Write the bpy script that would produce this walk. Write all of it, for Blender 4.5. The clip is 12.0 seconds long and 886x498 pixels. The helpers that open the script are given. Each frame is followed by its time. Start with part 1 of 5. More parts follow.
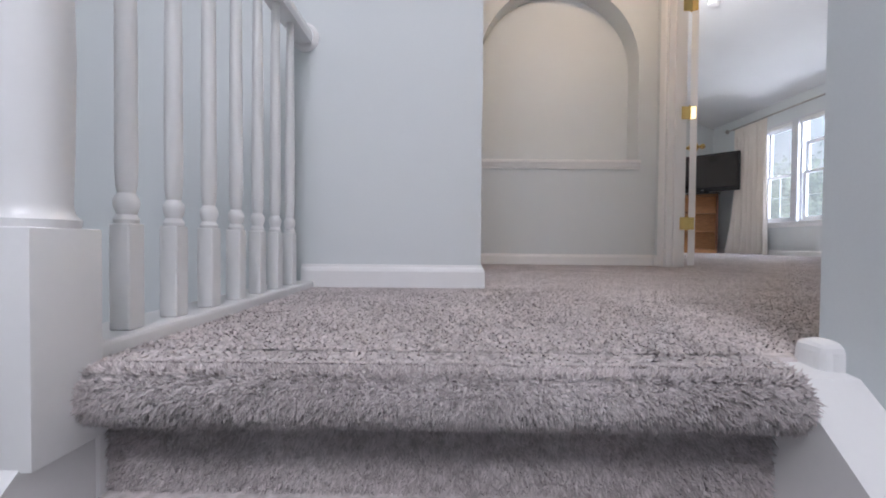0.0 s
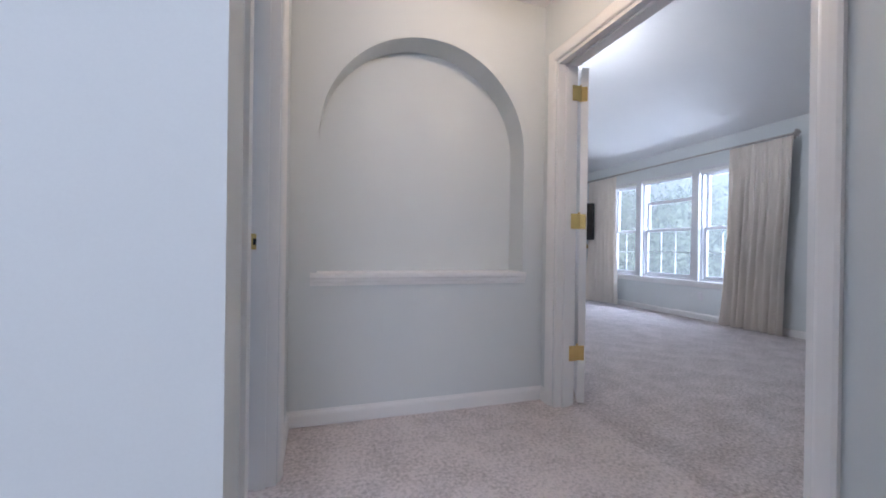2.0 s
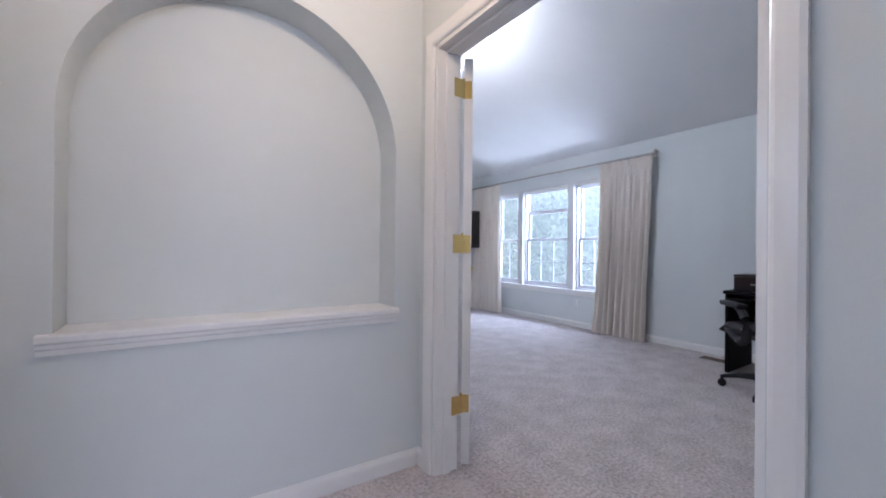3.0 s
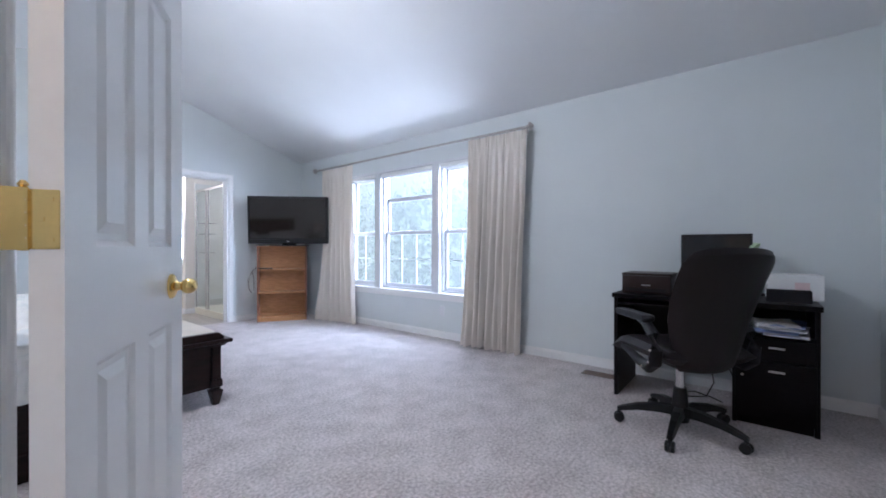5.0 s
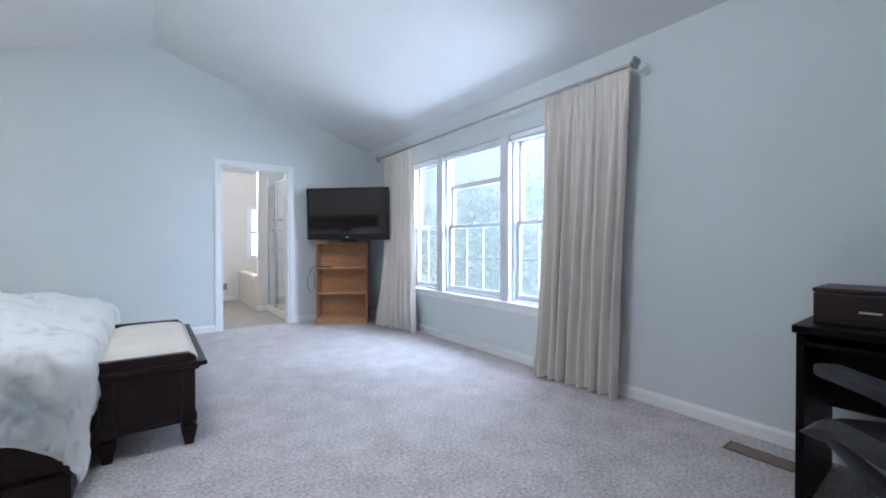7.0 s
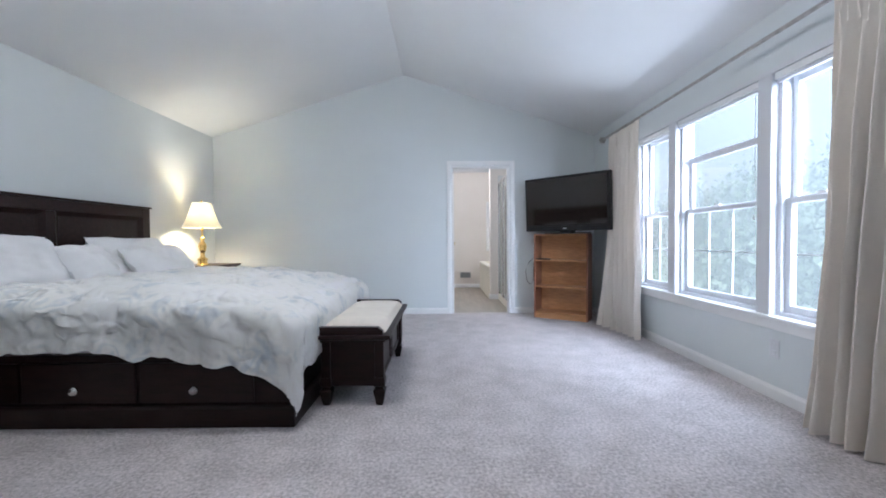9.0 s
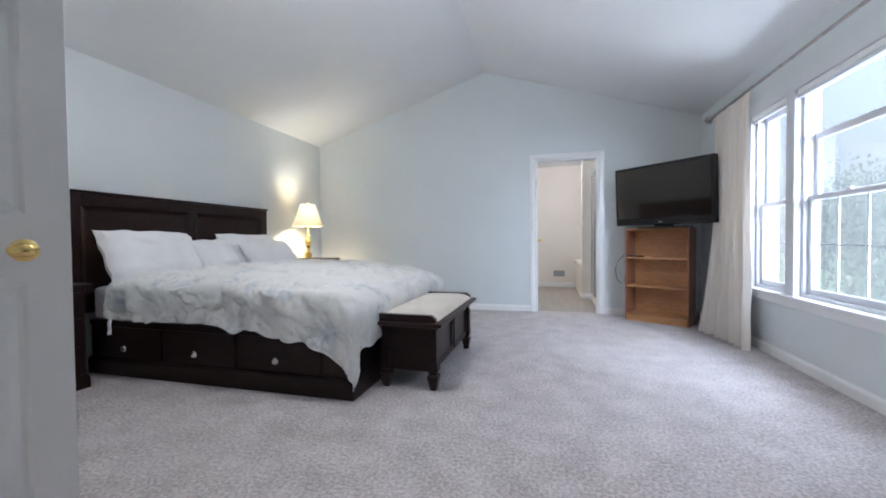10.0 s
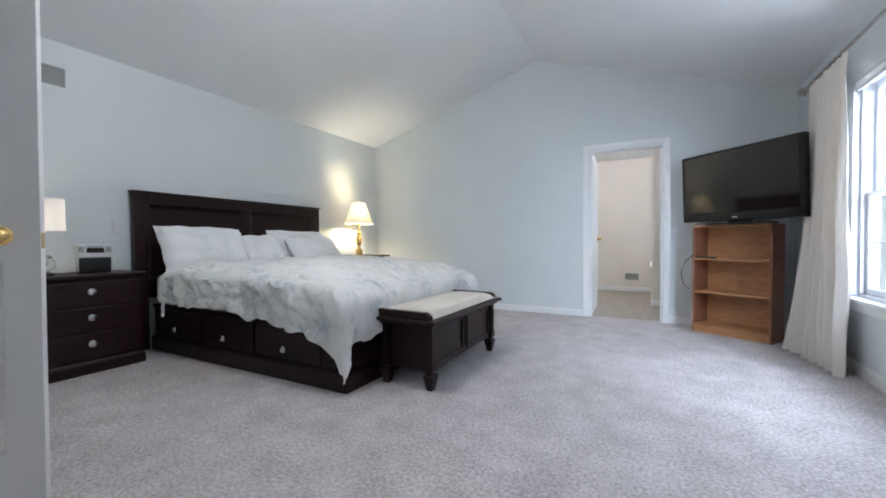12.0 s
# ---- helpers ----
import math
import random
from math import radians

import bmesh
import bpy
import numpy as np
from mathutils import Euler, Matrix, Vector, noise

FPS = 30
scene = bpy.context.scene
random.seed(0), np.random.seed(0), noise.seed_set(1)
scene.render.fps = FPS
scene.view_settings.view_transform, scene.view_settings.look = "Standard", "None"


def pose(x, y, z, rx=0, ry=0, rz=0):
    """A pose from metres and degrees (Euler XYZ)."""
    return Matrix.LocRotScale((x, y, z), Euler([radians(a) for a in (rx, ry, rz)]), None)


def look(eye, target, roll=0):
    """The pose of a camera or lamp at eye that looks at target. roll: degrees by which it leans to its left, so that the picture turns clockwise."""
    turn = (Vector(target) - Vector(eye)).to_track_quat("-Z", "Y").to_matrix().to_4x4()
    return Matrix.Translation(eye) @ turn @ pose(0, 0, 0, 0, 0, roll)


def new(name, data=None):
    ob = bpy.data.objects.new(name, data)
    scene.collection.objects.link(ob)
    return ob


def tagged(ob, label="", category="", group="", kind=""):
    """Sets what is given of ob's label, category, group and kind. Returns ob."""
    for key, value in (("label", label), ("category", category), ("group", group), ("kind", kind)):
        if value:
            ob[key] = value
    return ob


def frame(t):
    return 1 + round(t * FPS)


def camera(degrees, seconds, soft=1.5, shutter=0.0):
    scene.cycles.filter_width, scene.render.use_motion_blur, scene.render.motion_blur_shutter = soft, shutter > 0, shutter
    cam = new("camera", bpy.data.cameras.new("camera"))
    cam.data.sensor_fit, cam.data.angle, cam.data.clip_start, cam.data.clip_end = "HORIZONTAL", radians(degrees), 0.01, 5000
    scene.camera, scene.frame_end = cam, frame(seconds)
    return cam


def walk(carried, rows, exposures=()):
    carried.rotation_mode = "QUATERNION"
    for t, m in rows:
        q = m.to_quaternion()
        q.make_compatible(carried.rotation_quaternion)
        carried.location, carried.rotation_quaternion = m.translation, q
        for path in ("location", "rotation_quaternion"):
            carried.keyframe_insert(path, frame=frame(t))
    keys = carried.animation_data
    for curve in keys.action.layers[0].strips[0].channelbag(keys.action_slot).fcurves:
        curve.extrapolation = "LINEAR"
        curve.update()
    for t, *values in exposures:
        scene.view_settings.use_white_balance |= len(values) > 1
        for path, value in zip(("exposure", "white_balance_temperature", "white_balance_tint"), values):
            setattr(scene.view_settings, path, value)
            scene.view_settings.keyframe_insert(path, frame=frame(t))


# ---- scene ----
cam = camera(96.8, 12.0, soft=1.8)
PATH = [
    (0, (0.09, 0.078, 0.165), (0.072, 2.078, 0.129), 0.5),
    (0.5, (0.118, 0.263, 0.392), (0.102, 2.263, 0.353), 0.7),
    (1, (0.151, 0.478, 0.589), (0.225, 2.477, 0.565), 0.6),
    (1.5, (0.205, 0.688, 0.789), (0.52, 2.663, 0.762), 1.3),
    (2, (0.326, 0.919, 0.93), (0.934, 2.825, 0.926), 0.8),
    (2.5, (0.45, 1.11, 1.057), (1.31, 2.916, 1.061), 0.8),
    (3, (0.669, 1.353, 1.069), (1.771, 3.022, 1.076), 0.6),
    (5, (1.757, 2.095, 1.06), (3.317, 3.346, 1.054), 0.0),
    (5.5, (2.075, 2.188, 1.041), (3.66, 3.407, 1.029), -0.2),
    (6, (2.372, 2.302, 1.053), (3.94, 3.544, 1.044), -0.2),
    (6.5, (2.591, 2.429, 1.063), (4.041, 3.806, 1.043), -0.1),
    (7, (2.711, 2.5, 1.047), (3.905, 4.104, 1.028), -0.0),
    (9, (3.261, 2.539, 1.021), (3.267, 4.539, 0.974), -0.4),
    (9.5, (3.428, 2.531, 0.994), (3.134, 4.508, 0.95), -0.5),
    (10, (3.612, 2.538, 0.974), (3.08, 4.466, 0.929), -0.6),
    (10.5, (3.774, 2.619, 0.952), (3.078, 4.494, 0.906), -0.5),
    (11, (3.897, 2.707, 0.944), (3.091, 4.537, 0.898), -0.4),
    (11.5, (3.987, 2.787, 0.951), (3.11, 4.584, 0.908), -0.3),
    (12, (4.092, 2.846, 0.932), (3.152, 4.611, 0.894), -0.2),
]
EXPOSURES = [(0, 3.54, 6000, 17), (0.5, 3.58, 5850, 17), (1, 3.48, 5700, 18), (1.5, 3.40, 5500, 17), (2, 3.50, 5450, 17), (3, 3.68, 5350, 18), (5, 3.92, 5350, 16), (7, 3.84, 5300, 11), (9, 3.70, 5550, 13), (10.5, 3.68, 5720, 13), (12, 3.64, 5680, 11)]
walk(cam, [(t, look(eye, target, roll)) for t, eye, target, roll in PATH], EXPOSURES)

# ---- world, sun, window light ----
world = bpy.data.worlds.new("overcast_sky")
scene.world = world
world.use_nodes = True
wn = world.node_tree
sky = wn.nodes.new("ShaderNodeTexSky")
sky.sky_type = "NISHITA"
sky.sun_disc = False
sky.sun_elevation = radians(48)
sky.sun_rotation = radians(-68)
sky.air_density, sky.dust_density, sky.ozone_density = 1.0, 3.0, 1.0
wn.nodes["Background"].inputs["Strength"].default_value = 0.017
grey = wn.nodes.new("ShaderNodeHueSaturation")
grey.inputs["Saturation"].default_value = 0.3
wn.links.new(sky.outputs["Color"], grey.inputs["Color"])
wn.links.new(grey.outputs["Color"], wn.nodes["Background"].inputs["Color"])


def sunlight():
    data = bpy.data.lights.new("sun", "SUN")
    data.energy, data.angle, data.color = 1.2, radians(25), (1.0, 0.97, 0.92)
    ob = new("sun", data)
    ob.matrix_world = look((0, 0, 0), (0.62, 0.25, -0.75))


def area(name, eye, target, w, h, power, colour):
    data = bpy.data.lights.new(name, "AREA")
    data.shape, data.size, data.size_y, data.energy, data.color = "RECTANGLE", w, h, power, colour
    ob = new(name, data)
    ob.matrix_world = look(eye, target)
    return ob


def bulb(name, place, power, colour, radius):
    data = bpy.data.lights.new(name, "POINT")
    data.energy, data.color, data.shadow_soft_size = power, colour, radius
    ob = new(name, data)
    ob.location = place
    return ob


sunlight()
# The next three are hidden area lamps added outside to boost the window's daylight.
area("window_sky_fill", (6.75, 5.61, 3.5), (4.3, 5.61, 0.3), 2.6, 1.3, 36, (0.80, 0.90, 1.0))
area("south_sky_fill", (6.75, 3.1, 2.2), (3.3, 7.9, 1.2), 1.5, 1.5, 59, (0.84, 0.92, 1.0))
area("yard_bounce_fill", (6.7, 5.61, -0.75), (3.3, 5.61, 2.9), 3.0, 1.2, 23, (0.93, 0.98, 1.0))
area("bath_window_daylight", (4.62, 10.98, 1.3), (4.3, 8.0, 0.8), 0.6, 1.1, 1.0, (0.85, 0.93, 1.0))
# Unseen area lamp added to brighten stairs and landing; no skylight is built.
area("stairwell_fill", (-0.05, -0.9, 2.36), (0.0, 1.6, 0.4), 0.9, 0.9, 5.3, (1.0, 0.97, 0.96))
# Area lamp added for the side room, where no window is built.
area("side_room_fill", (-2.45, 3.2, 1.4), (0.0, 3.2, 1.0), 1.2, 1.2, 6.5, (0.85, 0.93, 1.0))

# ---- materials ----
def link(nt, a, b):
    nt.links.new(a, b)


def mat(name, colour, rough=0.6, metal=0.0, vary=0.06, scale=6.0, fine=60.0, bump=0.05, dist=0.004, sheen=0.0, coat=0.0, stretch=None, second=None, spec=0.5):
    """A surface with variation at two scales and a fine relief."""
    m = bpy.data.materials.new(name)
    m.use_nodes = True
    nt = m.node_tree
    b = nt.nodes["Principled BSDF"]
    b.inputs["Roughness"].default_value = rough
    b.inputs["Metallic"].default_value = metal
    b.inputs["Specular IOR Level"].default_value = spec
    if sheen:
        b.inputs["Sheen Weight"].default_value = sheen
    if coat:
        b.inputs["Coat Weight"].default_value = coat
        b.inputs["Coat Roughness"].default_value = 0.25
    tc = nt.nodes.new("ShaderNodeTexCoord")
    src = tc.outputs["Object"]
    if stretch:
        mp = nt.nodes.new("ShaderNodeMapping")
        mp.inputs["Scale"].default_value = stretch
        link(nt, src, mp.inputs["Vector"])
        src = mp.outputs["Vector"]
    n1 = nt.nodes.new("ShaderNodeTexNoise")
    n1.inputs["Scale"].default_value = scale
    n1.inputs["Detail"].default_value = 4
    n2 = nt.nodes.new("ShaderNodeTexNoise")
    n2.inputs["Scale"].default_value = fine
    n2.inputs["Detail"].default_value = 3
    link(nt, src, n1.inputs["Vector"])
    link(nt, src, n2.inputs["Vector"])
    mixn = nt.nodes.new("ShaderNodeMath")
    mixn.operation = "ADD"
    half = nt.nodes.new("ShaderNodeMath")
    half.operation = "MULTIPLY"
    half.inputs[1].default_value = 0.5
    link(nt, n2.outputs["Fac"], half.inputs[0])
    link(nt, n1.outputs["Fac"], mixn.inputs[0])
    link(nt, half.outputs[0], mixn.inputs[1])
    ramp = nt.nodes.new("ShaderNodeValToRGB")
    c = Vector(colour)
    d = Vector(second) if second else c * (1 - 2.2 * vary)
    ramp.color_ramp.elements[0].position = 0.55
    ramp.color_ramp.elements[1].position = 0.95
    ramp.color_ramp.elements[0].color = (*d, 1)
    ramp.color_ramp.elements[1].color = (*[min(1, x) for x in c * (1 + vary)], 1)
    link(nt, mixn.outputs[0], ramp.inputs["Fac"])
    link(nt, ramp.outputs["Color"], b.inputs["Base Color"])
    if bump:
        bp = nt.nodes.new("ShaderNodeBump")
        bp.inputs["Strength"].default_value = bump
        bp.inputs["Distance"].default_value = dist
        link(nt, n2.outputs["Fac"], bp.inputs["Height"])
        link(nt, bp.outputs["Normal"], b.inputs["Normal"])
    return m


def wood(name, light, dark, rough, along=(1, 8, 8), coat=0.0, grain=5.0, spec=0.5):
    return mat(name, light, rough, 0.0, 0.05, grain, grain * 9, 0.12, 0.002, 0, coat, along, dark, spec)


def carpet(name, level, relief=0.006, clumps=1.0):
    m = bpy.data.materials.new(name)
    m.use_nodes = True
    nt = m.node_tree
    b = nt.nodes["Principled BSDF"]
    b.inputs["Roughness"].default_value = 0.95
    b.inputs["Sheen Weight"].default_value = 0.25
    b.inputs["Specular IOR Level"].default_value = 0.1
    geo = nt.nodes.new("ShaderNodeNewGeometry")
    tuft = nt.nodes.new("ShaderNodeTexNoise")
    tuft.inputs["Scale"].default_value = 240
    tuft.inputs["Detail"].default_value = 2
    blotch = nt.nodes.new("ShaderNodeTexNoise")
    blotch.inputs["Scale"].default_value = 5.5
    blotch.inputs["Detail"].default_value = 5
    clump = nt.nodes.new("ShaderNodeTexNoise")
    clump.inputs["Scale"].default_value = 62
    clump.inputs["Detail"].default_value = 5
    for n in (tuft, blotch, clump):
        link(nt, geo.outputs["Position"], n.inputs["Vector"])
    total = nt.nodes.new("ShaderNodeMath")
    total.operation = "MULTIPLY_ADD"
    total.inputs[1].default_value = 0.95
    link(nt, blotch.outputs["Fac"], total.inputs[0])
    soft = nt.nodes.new("ShaderNodeMath")
    soft.operation = "MULTIPLY_ADD"
    soft.inputs[1].default_value = clumps
    soft.inputs[2].default_value = 0.5 * (1 - clumps)
    link(nt, clump.outputs["Fac"], soft.inputs[0])
    link(nt, soft.outputs[0], total.inputs[2])
    t2 = nt.nodes.new("ShaderNodeMath")
    t2.operation = "MULTIPLY_ADD"
    t2.inputs[1].default_value = 0.62
    link(nt, geo.outputs["Random Per Island"], t2.inputs[0])
    link(nt, total.outputs[0], t2.inputs[2])
    spread = nt.nodes.new("ShaderNodeMath")
    spread.operation = "MULTIPLY_ADD"
    spread.inputs[1].default_value = 1.18
    spread.inputs[2].default_value = -1.01
    link(nt, t2.outputs[0], spread.inputs[0])
    ramp = nt.nodes.new("ShaderNodeValToRGB")
    ramp.color_ramp.elements[0].color = (0.37, 0.335, 0.33, 1)
    ramp.color_ramp.elements[1].color = (0.74, 0.68, 0.675, 1)
    link(nt, spread.outputs[0], ramp.inputs["Fac"])
    link(nt, ramp.outputs["Color"], b.inputs["Base Color"])
    bp = nt.nodes.new("ShaderNodeBump")
    bp.inputs["Strength"].default_value = 0.5
    bp.inputs["Distance"].default_value = relief
    link(nt, tuft.outputs["Fac"], bp.inputs["Height"])
    up = nt.nodes.new("ShaderNodeCombineXYZ")
    up.inputs["Z"].default_value = 1.0
    mixv = nt.nodes.new("ShaderNodeMix")
    mixv.data_type = "VECTOR"
    mixv.inputs["Factor"].default_value = level
    link(nt, bp.outputs["Normal"], mixv.inputs[4])
    link(nt, up.outputs[0], mixv.inputs[5])
    nrm = nt.nodes.new("ShaderNodeVectorMath")
    nrm.operation = "NORMALIZE"
    link(nt, mixv.outputs[1], nrm.inputs[0])
    link(nt, nrm.outputs[0], b.inputs["Normal"])
    return m


def duvet_fabric():
    m = mat("printed_cotton", (0.80, 0.80, 0.80), 0.85, 0, 0.02, 5, 300, 0.08, 0.002, sheen=0.2)
    nt = m.node_tree
    b = nt.nodes["Principled BSDF"]
    tc = nt.nodes.new("ShaderNodeTexCoord")
    warp = nt.nodes.new("ShaderNodeTexNoise")
    warp.inputs["Scale"].default_value = 5
    warp.inputs["Detail"].default_value = 2
    link(nt, tc.outputs["Object"], warp.inputs["Vector"])
    add = nt.nodes.new("ShaderNodeMixRGB")
    add.blend_type = "LINEAR_LIGHT"
    add.inputs["Fac"].default_value = 0.16
    link(nt, tc.outputs["Object"], add.inputs["Color1"])
    link(nt, warp.outputs["Color"], add.inputs["Color2"])
    vor = nt.nodes.new("ShaderNodeTexVoronoi")
    vor.inputs["Scale"].default_value = 5.5
    link(nt, add.outputs["Color"], vor.inputs["Vector"])
    wave = nt.nodes.new("ShaderNodeMath")
    wave.operation = "SINE"
    mul = nt.nodes.new("ShaderNodeMath")
    mul.operation = "MULTIPLY"
    mul.inputs[1].default_value = 20
    link(nt, vor.outputs["Distance"], mul.inputs[0])
    link(nt, mul.outputs[0], wave.inputs[0])
    ramp = nt.nodes.new("ShaderNodeValToRGB")
    e = ramp.color_ramp.elements
    e[0].position, e[0].color = 0.0, (0.80, 0.80, 0.80, 1)
    e[1].position, e[1].color = 1.0, (0.52, 0.57, 0.62, 1)
    k = e.new(0.55)
    k.color = (0.78, 0.775, 0.75, 1)
    big = nt.nodes.new("ShaderNodeTexNoise")
    big.inputs["Scale"].default_value = 4.5
    big.inputs["Detail"].default_value = 4
    link(nt, tc.outputs["Object"], big.inputs["Vector"])
    pr = nt.nodes.new("ShaderNodeMath")
    pr.operation = "MULTIPLY_ADD"
    pr.inputs[1].default_value = 0.16
    sub = nt.nodes.new("ShaderNodeMath")
    sub.operation = "MULTIPLY_ADD"
    sub.inputs[1].default_value = 2.4
    sub.inputs[2].default_value = -1.15
    link(nt, big.outputs["Fac"], sub.inputs[0])
    link(nt, wave.outputs[0], pr.inputs[0])
    link(nt, sub.outputs[0], pr.inputs[2])
    sc = nt.nodes.new("ShaderNodeMath")
    sc.operation = "MULTIPLY_ADD"
    sc.inputs[1].default_value = 0.9
    sc.inputs[2].default_value = 0.42
    link(nt, pr.outputs[0], sc.inputs[0])
    link(nt, sc.outputs[0], ramp.inputs["Fac"])
    link(nt, ramp.outputs["Color"], b.inputs["Base Color"])
    crum = nt.nodes.new("ShaderNodeTexNoise")
    crum.noise_type = "RIDGED_MULTIFRACTAL"
    crum.inputs["Scale"].default_value = 12
    crum.inputs["Detail"].default_value = 5
    crum.inputs["Distortion"].default_value = 0.6
    link(nt, tc.outputs["Object"], crum.inputs["Vector"])
    cb = nt.nodes.new("ShaderNodeBump")
    cb.inputs["Strength"].default_value = 0.9
    cb.inputs["Distance"].default_value = 0.022
    link(nt, crum.outputs["Fac"], cb.inputs["Height"])
    link(nt, cb.outputs["Normal"], b.inputs["Normal"])
    return m


def glass(name, tint=(1, 1, 1), rough=0.0):
    m = bpy.data.materials.new(name)
    m.use_nodes = True
    b = m.node_tree.nodes["Principled BSDF"]
    b.inputs["Base Color"].default_value = (*tint, 1)
    b.inputs["Transmission Weight"].default_value = 1.0
    b.inputs["Roughness"].default_value = rough
    b.inputs["IOR"].default_value = 1.45
    return m


def shade_fabric(name, colour, glow):
    """Translucent lampshade cloth, lit by the bulb inside."""
    m = bpy.data.materials.new(name)
    m.use_nodes = True
    nt = m.node_tree
    b = nt.nodes["Principled BSDF"]
    n = nt.nodes.new("ShaderNodeTexNoise")
    n.inputs["Scale"].default_value = 40
    r = nt.nodes.new("ShaderNodeValToRGB")
    r.color_ramp.elements[0].color = (*[c * 0.88 for c in colour], 1)
    r.color_ramp.elements[1].color = (*colour, 1)
    link(nt, n.outputs["Fac"], r.inputs["Fac"])
    link(nt, r.outputs["Color"], b.inputs["Base Color"])
    b.inputs["Roughness"].default_value = 0.9
    tr = nt.nodes.new("ShaderNodeBsdfTranslucent")
    tr.inputs["Color"].default_value = (*colour, 1)
    mix = nt.nodes.new("ShaderNodeMixShader")
    mix.inputs["Fac"].default_value = glow
    link(nt, b.outputs[0], mix.inputs[1])
    link(nt, tr.outputs[0], mix.inputs[2])
    link(nt, mix.outputs[0], nt.nodes["Material Output"].inputs["Surface"])
    return m


def see_through(m, colour, share):
    """Let part of the light pass through a cloth."""
    nt = m.node_tree
    tr = nt.nodes.new("ShaderNodeBsdfTranslucent")
    tr.inputs["Color"].default_value = (*colour, 1)
    mix = nt.nodes.new("ShaderNodeMixShader")
    mix.inputs["Fac"].default_value = share
    link(nt, nt.nodes["Principled BSDF"].outputs[0], mix.inputs[1])
    link(nt, tr.outputs[0], mix.inputs[2])
    link(nt, mix.outputs[0], nt.nodes["Material Output"].inputs["Surface"])
    return m


M = {}
M["wall"] = mat("pale_blue_grey_wall_paint", (0.655, 0.69, 0.70), 0.75, 0, 0.012, 1.5, 220, 0.06, 0.002)
M["ceiling"] = mat("white_ceiling_paint", (0.80, 0.81, 0.82), 0.85, 0, 0.01, 2, 160, 0.12, 0.003)
M["trim"] = mat("white_semi_gloss_paint", (0.80, 0.80, 0.80), 0.28, 0, 0.008, 3, 90, 0.008, 0.001)
M["vinyl_frame"] = mat("white_vinyl_frame", (0.66, 0.67, 0.70), 0.4, 0, 0.01, 3, 90, 0.02, 0.001)
M["carpet"] = carpet("cut_pile_carpet", 0.4, 0.0015, 2.1)
M["pile"] = carpet("cut_pile_carpet_tufts", 0.38, 0.001, 2.1)
M["stair_pile"] = carpet("stair_carpet_tufts", 0.30, 0.001, 1.2)
M["espresso"] = wood("espresso_stained_wood", (0.023, 0.0090, 0.0082), (0.011, 0.0046, 0.0042), 0.36, (1, 7, 7), 0.0, 5.0, 0.27)
M["black_wood"] = wood("black_laminate", (0.006, 0.0042, 0.005), (0.0035, 0.0026, 0.0034), 0.40, (7, 1, 7), 0.0, 5.0, 0.13)
M["oak"] = wood("honey_oak_veneer", (0.53, 0.275, 0.115), (0.39, 0.185, 0.072), 0.45, (2, 14, 14), 0.1)
M["oak_side"] = wood("reddish_veneer_side", (0.30, 0.125, 0.07), (0.22, 0.085, 0.045), 0.45, (14, 14, 2))
M["brass"] = mat("polished_brass", (0.80, 0.58, 0.22), 0.18, 1.0, 0.04, 12, 120, 0.03, 0.001)
M["chrome"] = mat("brushed_nickel", (0.72, 0.70, 0.68), 0.25, 1.0, 0.03, 12, 150, 0.03, 0.001)
M["pewter"] = mat("aged_pewter_rod", (0.48, 0.45, 0.43), 0.35, 1.0, 0.1, 20, 150, 0.05, 0.001)
M["duvet"] = duvet_fabric()
M["pillow"] = mat("white_cotton", (0.80, 0.80, 0.81), 0.85, 0, 0.02, 6, 300, 0.1, 0.002, sheen=0.2)
M["cushion"] = mat("cream_woven_seat_cloth", (0.72, 0.66, 0.58), 0.9, 0, 0.04, 8, 420, 0.2, 0.002, sheen=0.2)
M["curtain"] = see_through(mat("ivory_linen_curtain", (0.85, 0.795, 0.73), 0.9, 0, 0.03, 6, 420, 0.15, 0.002, sheen=0.2, stretch=(1, 1, 0.2)), (0.82, 0.74, 0.65), 0.18)
M["screen"] = mat("dark_glossy_screen", (0.016, 0.011, 0.009), 0.06, 0, 0.02, 3, 60, 0.0, spec=0.7)
M["black_plastic"] = mat("black_plastic", (0.011, 0.011, 0.012), 0.35, 0, 0.05, 8, 200, 0.05, 0.001, spec=0.35)
M["leather"] = mat("black_bonded_leather", (0.009, 0.0055, 0.006), 0.33, 0, 0.08, 10, 260, 0.25, 0.003, spec=0.3)
M["arm"] = mat("dark_grey_padded_vinyl", (0.012, 0.011, 0.014), 0.42, 0, 0.08, 10, 200, 0.2, 0.002, spec=0.25)
M["paper"] = mat("white_paper", (0.80, 0.80, 0.80), 0.8, 0, 0.02, 6, 120, 0.03, 0.001)
M["pink_paper"] = mat("pale_pink_print", (0.76, 0.60, 0.60), 0.8, 0, 0.05, 16, 120, 0.03, 0.001)
M["blue_paper"] = mat("blue_paper", (0.22, 0.28, 0.48), 0.8, 0, 0.05, 16, 120, 0.03, 0.001)
M["silver_plastic"] = mat("silver_plastic", (0.55, 0.56, 0.57), 0.35, 0.3, 0.02, 8, 160, 0.03, 0.001)
M["grey_plastic"] = mat("grey_plastic", (0.28, 0.29, 0.30), 0.5, 0, 0.05, 8, 160, 0.03, 0.001)
M["white_plastic"] = mat("white_plastic", (0.80, 0.80, 0.80), 0.4, 0, 0.01, 8, 160, 0.02, 0.001)
M["vent_grey"] = mat("grey_painted_metal", (0.36, 0.37, 0.37), 0.5, 0, 0.03, 8, 160, 0.03, 0.001)
